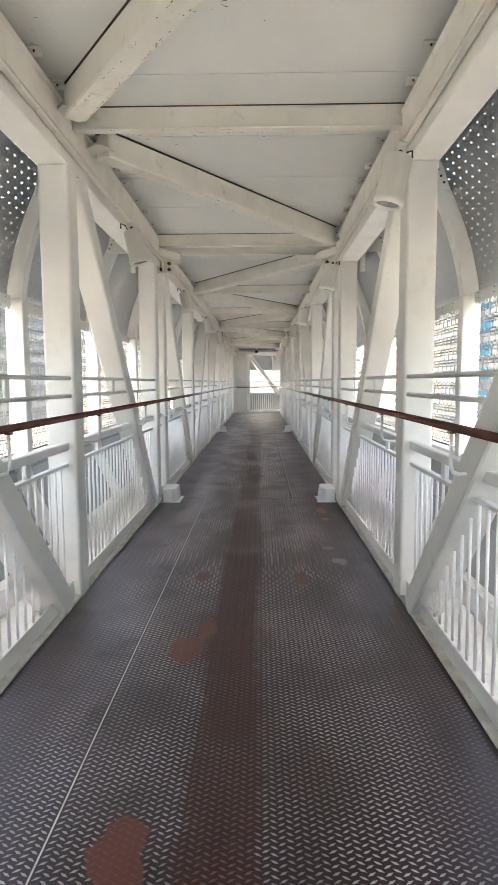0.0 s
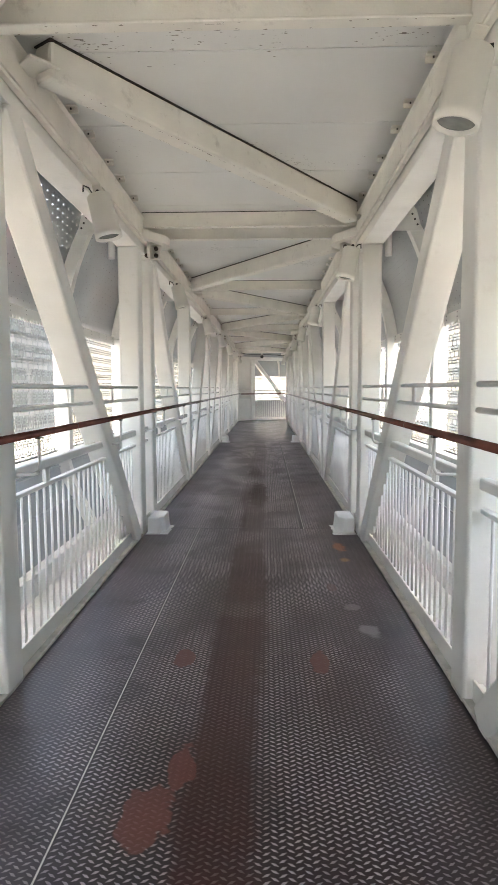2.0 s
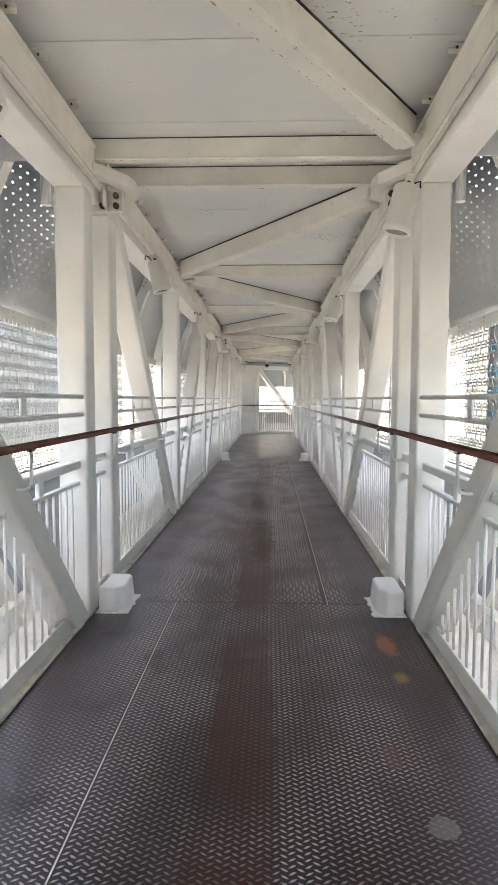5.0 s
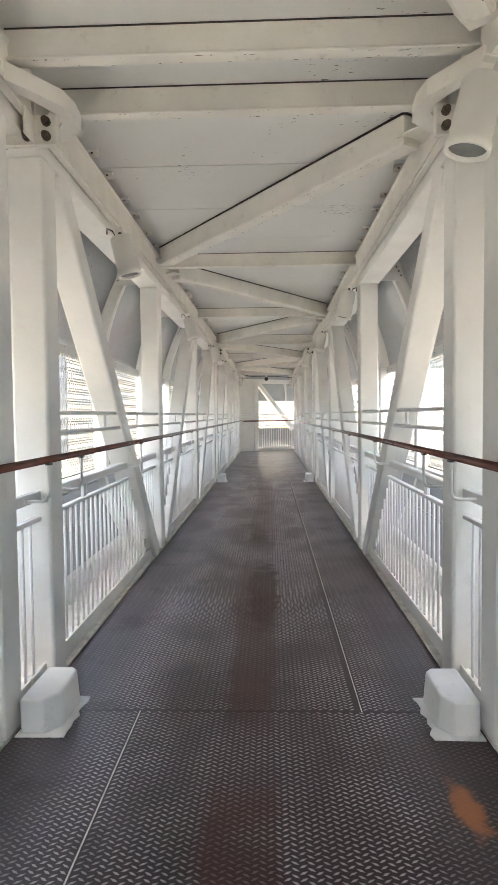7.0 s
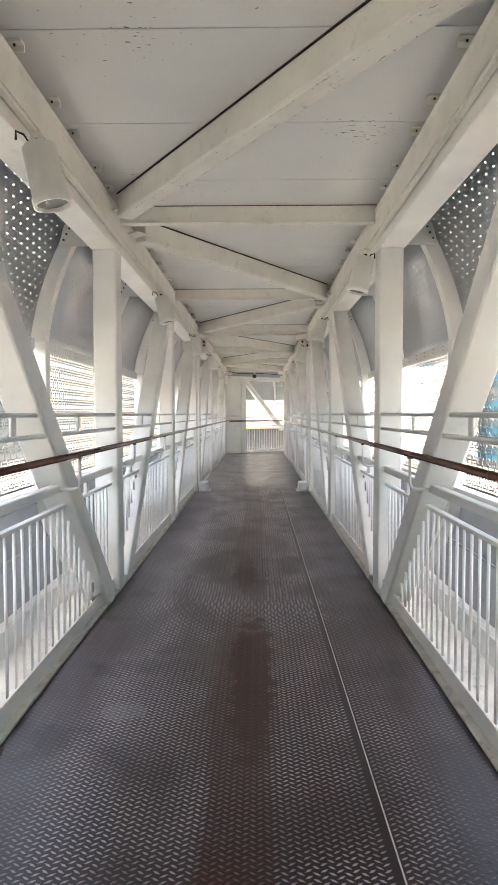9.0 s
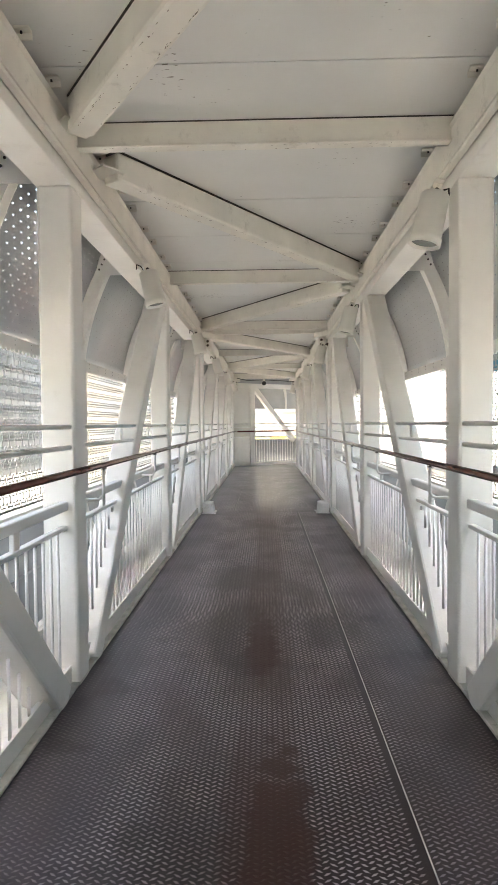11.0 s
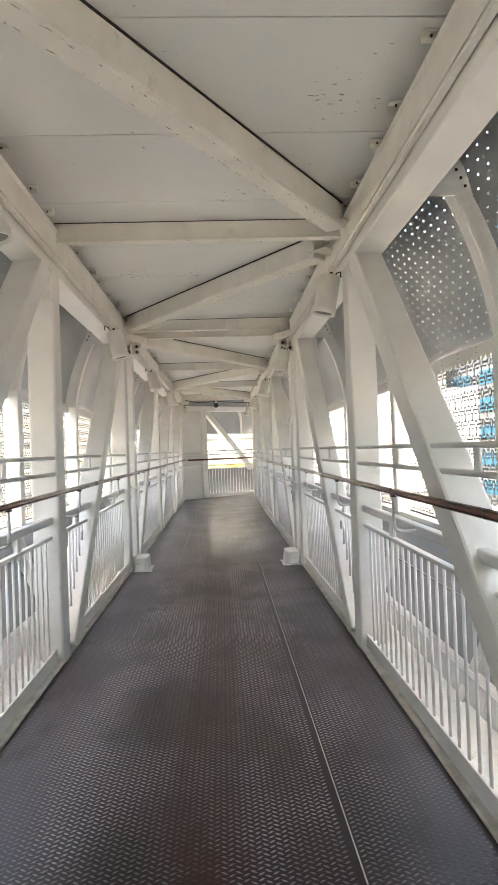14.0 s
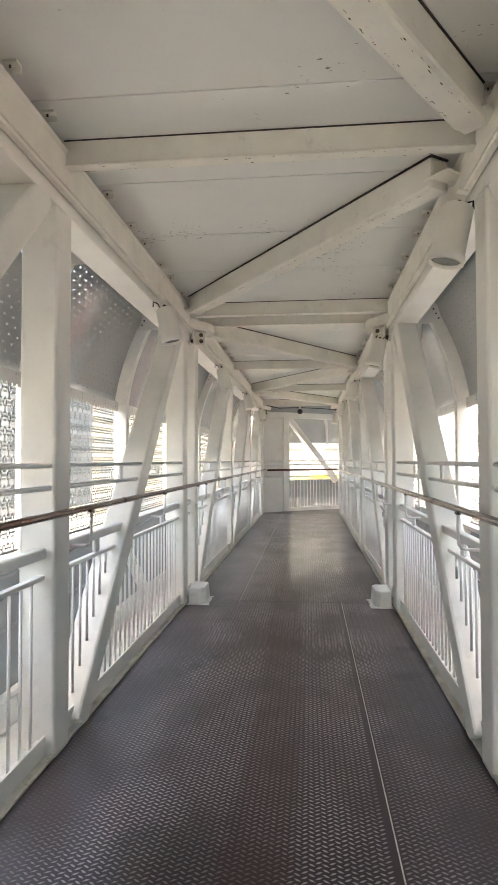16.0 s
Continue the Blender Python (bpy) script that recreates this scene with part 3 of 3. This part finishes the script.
for side, s in SIDES:
    hr = thing("handrail", "glossy dark brown round handrail on bent white brackets", "handrail", "handrails")
    bm = B()
    tube(bm, [(s * HX, START, HZ), (s * HX, END - 0.1, HZ)], 0.0190, 16)
    part("rail", bm, BROWN, hr, smooth=True)
    for y in [n + d for n in NODES[:-1] for d in ((0.0, 0.53, 2.18) if is_joint(n) else (0.3, 2.05))]:
        bm = B()
        tube(bm, [(s * 1.14, y, 1.03), (s * 1.04, y, 1.03), (s * 1.015, y, 1.037), (s * 1.002, y, 1.06), (s * HX, y, 1.09), (s * HX, y, HZ - 0.015)], 0.009, 8)
        br = part("bracket", bm, RAILW, hr, "bent white steel bracket", smooth=True)
        bm = B()
        box(bm, s * HX - 0.012, s * HX + 0.012, y - 0.022, y + 0.022, HZ - 0.028, HZ - 0.018)
        part("saddle", bm, DARK, br)
    for y in [n + 0.9 for n in NODES[:-1]]:
        bm = B()
        tube(bm, [(s * HX, y - 0.003, HZ), (s * HX, y + 0.003, HZ)], 0.0200, 16)
        part("rail_joint", bm, DARK, hr)

# ---- outer shell: ribs, perforated sheets, lattice, lower cladding ----
def shell(t):
    """Outer curve above the sill: t 0 at the sill up to 1 at the chord."""
    return 1.83 - 0.13 * t - 0.24 * t * t, 2.10 + 1.02 * t


UPPER = [shell(i / 10) for i in range(11)]
LOWER = [(1.83, 2.10), (1.83, 0.88), (1.76, 0.60), (1.62, 0.30), (1.48, 0.02)]
for side, s in SIDES:
    for y in RIBS:
        rb = thing("shell_rib", "white curved steel rib carrying the outer cladding", "rib", "cladding ribs")
        curve = UPPER[::-1]
        inner = [(x - 0.125, z) for x, z in curve]
        bm = B()
        prism(bm, [(s * x, z) for x, z in curve + inner[::-1]], "y", y - 0.006, y + 0.006)
        part("web", bm, WHITE, rb)
        bm = B()
        prism(bm, [(s * x, z) for x, z in inner] + [(s * (x - 0.012), z) for x, z in inner[::-1]], "y", y - 0.05, y + 0.05)
        part("inner_flange", bm, WHITE, rb)
        bm = B()
        box(bm, s * 1.685, s * 1.825, y - 0.055, y + 0.055, 0.86, 2.10, 0.01)
        part("stile", bm, WHITE, rb)
        # black strip in place of the shaded gap between stile and lattice
        bm = B()
        box(bm, s * 1.785, s * 1.815, y + 0.0555, y + 0.067, 0.90, 2.03)
        part("gap_strip", bm, CABLE, rb, "black strip drawing the dark gap beside the stile")
        bm = B()
        lo = LOWER[1:]
        li = [(x - 0.10, z) for x, z in lo]
        prism(bm, [(s * x, z) for x, z in lo + li[::-1]], "y", y - 0.045, y + 0.045)
        part("foot", bm, WHITE, rb)
        bm = B()
        prism(bm, [(s * (OUT + 0.012), 2.87), (s * 1.56, 2.87), (s * 1.50, 3.08), (s * (OUT + 0.012), 3.10)], "y", y - 0.066, y - 0.056)
        part("bracket_plate", bm, WHITE, rb, "white bolted gusset plate")
        for i in range(4):
            shared("bolt", bolt_small, rb, (s * (1.445 + 0.024 * i), y - 0.068, 3.06 - 0.046 * i), rot=(radians(90), 0, 0), scale=(1.7, 1.7, 1.2))

    for y0, y1 in zip(RIBS, RIBS[1:]):
        # perforated sheet, with true lengths as its texture coordinates
        bm = B()
        uvl = bm.loops.layers.uv.new("UVMap")
        arc = [0.0]
        for (xa, za), (xb, zb) in zip(UPPER, UPPER[1:]):
            arc.append(arc[-1] + math.hypot(xb - xa, zb - za))
        rows = [[bm.verts.new((s * (x + off), yy, z)) for x, z in UPPER] for off, yy in ((0.004, y0), (0.004, y1))]
        for i in range(len(UPPER) - 1):
            quad = [(0, i), (1, i), (1, i + 1), (0, i + 1)]
            f = bm.faces.new([rows[a][b] for a, b in quad])
            f.smooth = True
            for lp, (a, b) in zip(f.loops, quad):
                lp[uvl].uv = ((y0, y1)[a], arc[b])
        pc = tagged(part("cladding_sheet", bm, PERF), "grey curved perforated metal cladding sheet", "cladding", "upper cladding sheets")
        md = pc.modifiers.new("thickness", "SOLIDIFY")
        md.thickness, md.offset = 0.002, 0
        # flange with bolt heads and a toothed lower edge
        fl = thing("sill_angle", "white flange strip with bolts and a toothed edge", "flange", "cladding flanges")
        bm = B()
        box(bm, s * 1.775, s * 1.785, y0 + 0.056, y1 - 0.056, 2.04, 2.12)
        yy = y0 + 0.06
        while yy < y1 - 0.10:
            prism(bm, [(yy, 2.04), (yy + 0.02, 2.012), (yy + 0.05, 2.012), (yy + 0.07, 2.04)], "x", s * 1.776, s * 1.784)
            yy += 0.07
        part("strip", bm, WHITE, fl)
        for q in range(7):
            for z in (2.065, 2.10):
                shared("bolt", bolt_small, fl, (s * 1.772, y0 + 0.15 + (y1 - y0 - 0.3) * q / 6, z), rot=(0, radians(90), 0), scale=(0.6, 0.6, 0.5))
        # lower cladding
        bm = B()
        prism(bm, [(s * x, z) for x, z in LOWER[1:]] + [(s * (x + 0.01), z) for x, z in LOWER[:0:-1]], "y", y0, y1)
        lc = thing("lower_cladding", "grey translucent lower cladding sheet outside the balusters", "cladding", "lower cladding panels")
        part("sheet", bm, TRANS, lc)
        for i in (1, 2):
            (xa, za), (xb, zb) = LOWER[i + 1], LOWER[i]
            f = 0.5
            bm = B()
            box(bm, s * (xa + (xb - xa) * f - 0.014), s * (xa + (xb - xa) * f - 0.002), y0 + 0.05, y1 - 0.05, za + (zb - za) * f - 0.008, za + (zb - za) * f + 0.008)
            part("sheet_seam", bm, GREYP, lc)
        bm = B()
        box(bm, s * 1.70, s * 1.82, y0 + 0.056, y1 - 0.056, 0.845, 0.885, 0.006)
        tagged(part("lattice_sill", bm, WHITE), "white steel sill under the lattice panel", "sill", "lattice sills")

# lattice panels: hexagons on a staggered grid, joined by bars with short dashes between
def lattice_mesh(length):
    bm = B()
    w, t = 0.0125, 0.004
    pu, pv = 0.115, 0.098

    def bar(u0, v0, u1, v1):
        beam(bm, (0, u0, v0), (0, u1, v1), t, w, up=(0, -(v1 - v0), u1 - u0))

    rows = int(1.16 / pv) + 1
    for r in range(rows):
        v = 0.89 + 0.03 + r * pv
        off = 0.5 * pu if r % 2 else 0.0
        k = 0
        while True:
            u = 0.06 + off + k * pu
            if u > length - 0.09:
                break
            h, g = 0.030, 0.017
            if v + h < 2.08:
                hexa = [(-g, -h * 0.55), (0, -h), (g, -h * 0.55), (g, h * 0.55), (0, h), (-g, h * 0.55)]
                for (a, b), (c, d) in zip(hexa, hexa[1:] + hexa[:1]):
                    bar(u + a, v + b, u + c, v + d)
                if u + pu < length - 0.06:
                    bar(u + g, v, u + pu - g, v)
                    for dv in (-0.026, 0.026):
                        bar(u + 0.036, v + dv, u + pu - 0.036, v + dv)
                    if r + 1 < rows:
                        bar(u + pu / 2, v + 0.026, u + pu / 2, v + pv - 0.030)
            k += 1
    box(bm, -0.004, 0.004, 0.056, length - 0.056, 0.885, 0.90)
    return mesh_of("lattice", bm, LATT)


lat = lattice_mesh(2.15)
for side, s in SIDES:
    for y0 in RIBS[:-1]:
        lp = thing("lattice_panel", "fine metal lattice of linked hexagons, backlit", "lattice panel", "lattice panels", loc=(s * 1.80, y0, 0))
        ob = shared("lattice", lat, lp, (0, 0, 0))
        tagged(ob, kind="stuff")

# roof skin above the ceiling, closing the shell
bm = B()
o = [(1.47, 3.125), (1.2, 3.30), (0.6, 3.42), (-0.6, 3.42), (-1.2, 3.30), (-1.47, 3.125)]
prism(bm, o + [(x * 1.01, z + 0.02) for x, z in o[::-1]], "y", START - 0.3, END + 0.7)
tagged(part("roof", bm, GREYP), "grey curved roof skin over the footbridge", "roof", kind="structure")

# ---- spotlights ----
def spotlight():
    ob = thing("spotlight", "cream cylindrical ceiling spotlight, switched off, on a bracket", "spotlight", "spotlights")
    bm = B()
    prof = [(0.0, 0.145), (0.070, 0.145), (0.080, 0.135), (0.085, -0.10), (0.090, -0.105), (0.090, -0.145), (0.078, -0.145), (0.074, -0.125)]
    n = 28
    rings = [[bm.verts.new((r * math.cos(i * math.tau / n), r * math.sin(i * math.tau / n), z)) for i in range(n)] for r, z in prof[1:]]
    bm.faces.new(rings[0])
    for a, c in zip(rings, rings[1:]):
        for i in range(n):
            bm.faces.new((a[i], c[i], c[(i + 1) % n], a[(i + 1) % n]))
    bmesh.ops.recalc_face_normals(bm, faces=bm.faces)
    h = part("housing", bm, LAMPW, ob)
    for p in h.data.polygons:
        p.use_smooth = len(p.vertices) == 4
    bm = B()
    tube(bm, [(0, 0, -0.128), (0, 0, -0.124)], 0.074, 28)
    part("lens", bm, GLASSM, h, "dark glass lens")
    bm = B()
    box(bm, -0.028, 0.028, -0.004, 0.004, 0.11, 0.21, 0.003, 1)
    box(bm, -0.028, 0.028, -0.05, 0.004, 0.205, 0.213, 0.003, 1)
    arm = part("bracket", bm, BEAM, ob)
    bm = B()
    tube(bm, [(0.0, -0.008, 0.165), (0.0, 0.008, 0.165)], 0.014, 10)
    part("pivot", bm, DARK, arm)
    bm = B()
    tube(bm, [(0.03, 0.03, 0.145), (0.045, 0.04, 0.19), (0.075, 0.05, 0.21), (0.085, 0.05, 0.17)], 0.006, 6)
    part("cable", bm, CABLE, ob)
    return ob


lamp = spotlight()
places = [(1, 4.36), (1, 7.69), (1, 11.8), (1, 15.13), (1, 18.5), (1, 22.0), (1, 25.5), (-1, 2.65), (-1, 6.05), (-1, 9.68), (-1, 13.42), (-1, 16.97), (-1, 20.3), (-1, 23.7), (-1, 27.1), (1, 28.6)]
for i, (s, y) in enumerate(places):
    m = pose(s * 0.93, y, 2.622, 0, 13 * s, 0)
    if i == 0:
        lamp.matrix_basis = m
    else:
        copy_thing(lamp, m if s > 0 else m @ pose(0, 0, 0, 0, 0, 180))

# ---- landing at the far end ----
A, C = Vector((-1.08, 29.53, 0)), Vector((1.9, 31.53, 0))
along = (C - A).normalized()
outw = Vector((-along.y, along.x, 0))


def on_end(d, z, off=0.0):
    p = A + along * d + outw * off
    return (p.x, p.y, z)


bm = B()
vs = [bm.verts.new(p) for p in ((-1.3, END, 0), (8.0, END, 0), on_end(10.9, 0, 0.1), on_end(-0.3, 0, 0.1))]
bm.faces.new(vs)
r = bmesh.ops.extrude_face_region(bm, geom=bm.faces[:])
for v in r["geom"]:
    if isinstance(v, bmesh.types.BMVert):
        v.co.z -= 0.06
bmesh.ops.recalc_face_normals(bm, faces=bm.faces)
tagged(part("floor_landing", bm, FLOOR), "dark steel deck of the landing at the bridge end", "floor", kind="structure")

we = thing("wall_end", "white steel truss wall of the landing across the bridge end", "truss wall", kind="structure")
length = (C - A).length
bm = B()
beam(bm, on_end(0.02, 1.42, 0.06), on_end(0.69, 1.42, 0.06), 0.02, 2.75)
part("end_panel", bm, WHITE, we)
for d in (0.78,):
    bm = B()
    beam(bm, on_end(d, 0, 0.1), on_end(d, 2.8, 0.1), 0.22, 0.2, 0.015, up=(along.x, along.y, 0))
    part("column", bm, WHITE, we)
bm = B()
beam(bm, on_end(0.9, 2.78, 0.12), on_end(2.65, 0.85, 0.12), 0.16, 0.17, 0.012)
part("diagonal", bm, WHITE, we)
bm = B()
beam(bm, on_end(-0.3, 2.83, 0.12), on_end(length, 2.83, 0.12), 0.24, 0.16, 0.01)
part("top_chord", bm, WHITE, we)
bm = B()
beam(bm, on_end(-0.1, 0.05, 0.05), on_end(length, 0.05, 0.05), 0.04, 0.12, 0.006)
part("toe_board", bm, WHITE, we)
bm = B()
beam(bm, on_end(0.5, 2.40, 0.42), on_end(length, 2.40, 0.42), 0.02, 0.74)
part("upper_cladding", bm, GREYP, we, "grey sheet cladding above the opening")
bm = B()
beam(bm, on_end(0.5, 0.46, 0.40), on_end(length, 0.46, 0.40), 0.02, 0.88)
part("lower_cladding", bm, DARKG, we, "grey sheet cladding below the opening")
# added panel that keeps daylight out past the opening
bm = B()
beam(bm, on_end(2.85, 1.6, 0.15), on_end(10.9, 1.6, 0.15), 0.06, 3.2)
part("closing_panel", bm, WHITE, we, "plain white panel added to close the unseen landing")
bm = B()
beam(bm, on_end(-0.4, 3.05, 0.12), on_end(10.9, 3.05, 0.12), 0.06, 0.29)
part("header_panel", bm, GREYP, we)
bm = B()
prev = None
for i in range(9):
    z = 2.75 - 0.75 * i / 8
    p = on_end(2.35 + 0.15 * (i / 8) ** 0.6, z, 0.25 + 0.12 * (i / 8))
    if prev:
        beam(bm, prev, p, 0.06, 0.1)
    prev = p
part("rib", bm, WHITE, we)
for z in (1.02, 1.365, 1.48):
    bm = B()
    tube(bm, [on_end(0.0, z, 0.03), on_end(length, z, 0.03)], 0.018, 8)
    part("cross_rail", bm, RAILW, we, smooth=True)
bm = B()
beam(bm, on_end(0.9, 0.91, 0.08), on_end(length, 0.91, 0.08), 0.03, 0.025)
part("top_rail", bm, RAILW, we)
for i in range(22):
    p = on_end(0.98 + 0.115 * i, 0.09, 0.08)
    shared("baluster", bar_mesh, we, p, scale=(1, 1, 0.81))
eh = thing("end_handrail", "dark brown handrail across the bridge end", "handrail", "handrails")
bm = B()
tube(bm, [on_end(0.1, 1.215, -0.06), on_end(length, 1.215, -0.06)], 0.026, 12)
part("rail", bm, BROWN, eh, smooth=True)
for d in (0.5, 1.6, 2.6):
    bm = B()
    tube(bm, [on_end(d, 1.03, 0.03), on_end(d, 1.04, -0.05), on_end(d, 1.2, -0.06)], 0.009, 8)
    part("bracket", bm, RAILW, eh)

# landing ceiling, and walls added out of view to shut out the light outside
bm = B()
box(bm, -1.8, 8.5, END + 0.72, 37.0, CEILZ + 0.002, CEILZ + 0.06)
tagged(part("ceiling_landing", bm, CEIL), "grey landing ceiling", "ceiling", kind="structure")
bm = B()
box(bm, 8.0, 8.1, END, 37.0, -0.05, CEILZ)
tagged(part("wall_landing", bm, WHITE), "added white wall closing the unseen landing", "wall", kind="structure")
bm = B()
box(bm, 1.3, 8.0, END + 0.02, END + 0.1, -0.05, CEILZ)
tagged(part("wall_landing_side", bm, WHITE), "added white side wall of the landing, out of view", "wall", kind="structure")
bm = B()
box(bm, -1.16, -1.10, END + 0.10, 29.58, -0.05, CEILZ)
tagged(part("wall_landing_corner", bm, WHITE), "white panel added to close the landing corner", "wall", kind="structure")
# unseen wall, added to close the bridge behind its start
bm = B()
box(bm, -1.6, 1.6, START - 0.4, START - 0.3, -0.1, 3.4)
tagged(part("wall_start", bm, WHITE), "added white wall closing the bridge behind, out of view", "wall", kind="structure")

# small dome camera on the last cross beam, with its cable
dc = thing("dome_camera", "small black dome camera hanging from a beam by a white stem", "camera", loc=(-0.02, END - 0.05, 2.86))
bm = B()
tube(bm, [(0, 0, 0.06), (0, 0, 0.24)], 0.03, 12)
part("stem", bm, LAMPW, dc)
bm = B()
bmesh.ops.create_uvsphere(bm, u_segments=16, v_segments=10, radius=0.075)
part("dome", bm, CABLE, dc, "black dome", smooth=True)
bm = B()
tube(bm, [(-0.95, END - 0.06, 3.04), (-0.6, END - 0.06, 2.96), (-0.02, END - 0.06, 2.97), (0.5, END - 0.06, 2.94), (1.0, END - 0.06, 2.90)], 0.012, 6)
tagged(part("cable", bm, CABLE), "black cable slung across the end beam", "cable")

# ---- outside ----
bm = B()
vs = [bm.verts.new(p) for p in ((-1500, -1500, -6.5), (1500, -1500, -6.5), (1500, 1500, -6.5), (-1500, 1500, -6.5))]
bm.faces.new(vs)
tagged(part("ground", bm, GROUND), "pale concrete ground below the bridge", "ground", kind="structure")
bm = B()
box(bm, -400, 400, 6, 22, -6.495, -6.47)
tagged(part("road", bm, ROADM), "asphalt road passing under the bridge", "road", kind="structure")


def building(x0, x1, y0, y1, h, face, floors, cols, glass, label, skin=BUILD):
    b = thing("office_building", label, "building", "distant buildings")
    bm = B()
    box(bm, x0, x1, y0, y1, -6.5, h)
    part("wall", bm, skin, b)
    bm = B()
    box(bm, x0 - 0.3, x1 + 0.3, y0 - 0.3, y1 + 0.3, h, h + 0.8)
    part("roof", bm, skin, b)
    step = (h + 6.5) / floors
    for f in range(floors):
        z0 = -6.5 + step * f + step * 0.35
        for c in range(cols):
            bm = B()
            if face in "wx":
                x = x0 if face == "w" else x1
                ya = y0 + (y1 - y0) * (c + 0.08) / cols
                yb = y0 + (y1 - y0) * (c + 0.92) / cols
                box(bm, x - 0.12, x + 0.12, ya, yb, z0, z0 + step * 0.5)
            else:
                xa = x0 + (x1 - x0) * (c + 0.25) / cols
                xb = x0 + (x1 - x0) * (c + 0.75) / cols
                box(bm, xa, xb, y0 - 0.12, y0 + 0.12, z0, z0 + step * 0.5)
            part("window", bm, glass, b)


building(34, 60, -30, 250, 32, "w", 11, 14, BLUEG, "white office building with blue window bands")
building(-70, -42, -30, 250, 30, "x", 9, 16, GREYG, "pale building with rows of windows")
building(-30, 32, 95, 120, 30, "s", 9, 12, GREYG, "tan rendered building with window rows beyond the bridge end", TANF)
bm = B()
box(bm, 0.5, 2.1, 70, 70.6, -6.5, 0.12)
tagged(part("street_sign", bm, YELLOW), "orange-yellow upright sign board beyond the bridge end", "sign")
bm = B()
box(bm, -1.5, 9.0, 76, 76.4, -6.5, 0.05)
tagged(part("site_hoarding", bm, LIME), "pale yellow-green hoarding beyond the bridge end", "hoarding")
bm = B()
prism(bm, [(13.0, -6.5), (13.0, -1.0), (14.5, 0.2), (16.0, -1.0), (16.0, -6.5)], "y", 27, 30)
tagged(part("red_stall", bm, REDM), "red canopy stall on the street below", "stall")

# ---- tread pattern on the deck ----
def treads(y0, y1, x0, x1, name):
    cu, cv = 0.0260, 0.0285
    nu, nv = int((x1 - x0) / cu), int((y1 - y0) / cv)
    i, j = np.meshgrid(np.arange(nu), np.arange(nv), indexing="ij")
    i, j = i.ravel(), j.ravel()
    cx = x0 + (i + 0.5) * cu
    cy = y0 + (j + 0.5 + 0.5 * (i % 2)) * cv
    ang = np.where(i % 2 == 0, 0.55, -0.55)
    dx, dy = np.cos(ang), np.sin(ang)
    L, W, Hh = 0.0158, 0.0052, 0.0019
    base = np.stack([cx, cy, np.zeros_like(cx)], -1)
    ax = np.stack([dx, dy, np.zeros_like(dx)], -1)
    ay = np.stack([-dy, dx, np.zeros_like(dx)], -1)
    # worn nearly flat towards the far end
    up = np.outer(1 - 0.55 * np.clip((cy - 17.0) / 3.0, 0, 1), (0, 0, 1.0))
    ring = [base - ax * L, base - ay * W, base + ax * L, base + ay * W, base - ax * L * 0.5 + up * Hh, base + ax * L * 0.5 + up * Hh]
    verts = np.stack(ring, 1).reshape(-1, 3)
    verts[:, 2] += 0.0003
    n = len(cx)
    f = np.array([[0, 1, 4], [1, 5, 4], [1, 2, 5], [2, 3, 5], [3, 4, 5], [3, 0, 4]])
    tris = (f[None] + 6 * np.arange(n)[:, None, None]).reshape(-1)
    me = bpy.data.meshes.new(name)
    me.vertices.add(len(verts))
    me.vertices.foreach_set("co", verts.ravel())
    me.loops.add(len(tris))
    me.loops.foreach_set("vertex_index", tris.astype(np.int32))
    me.polygons.add(len(tris) // 3)
    me.polygons.foreach_set("loop_start", np.arange(0, len(tris), 3, dtype=np.int32))
    me.update(calc_edges=True)
    me.materials.append(TREADM)
    ob = new(name, me)
    ob.parent = floor
    tagged(ob, kind="stuff")


for j0, j1, seam in ((1.8, 8.13, -0.54), (8.15, 18.56, 0.55), (18.58, 29.1, -0.53)):
    treads(j0, j1, -1.068, seam - 0.008, "tread_pattern")
    treads(j0, j1, seam + 0.008, 1.068, "tread_pattern")
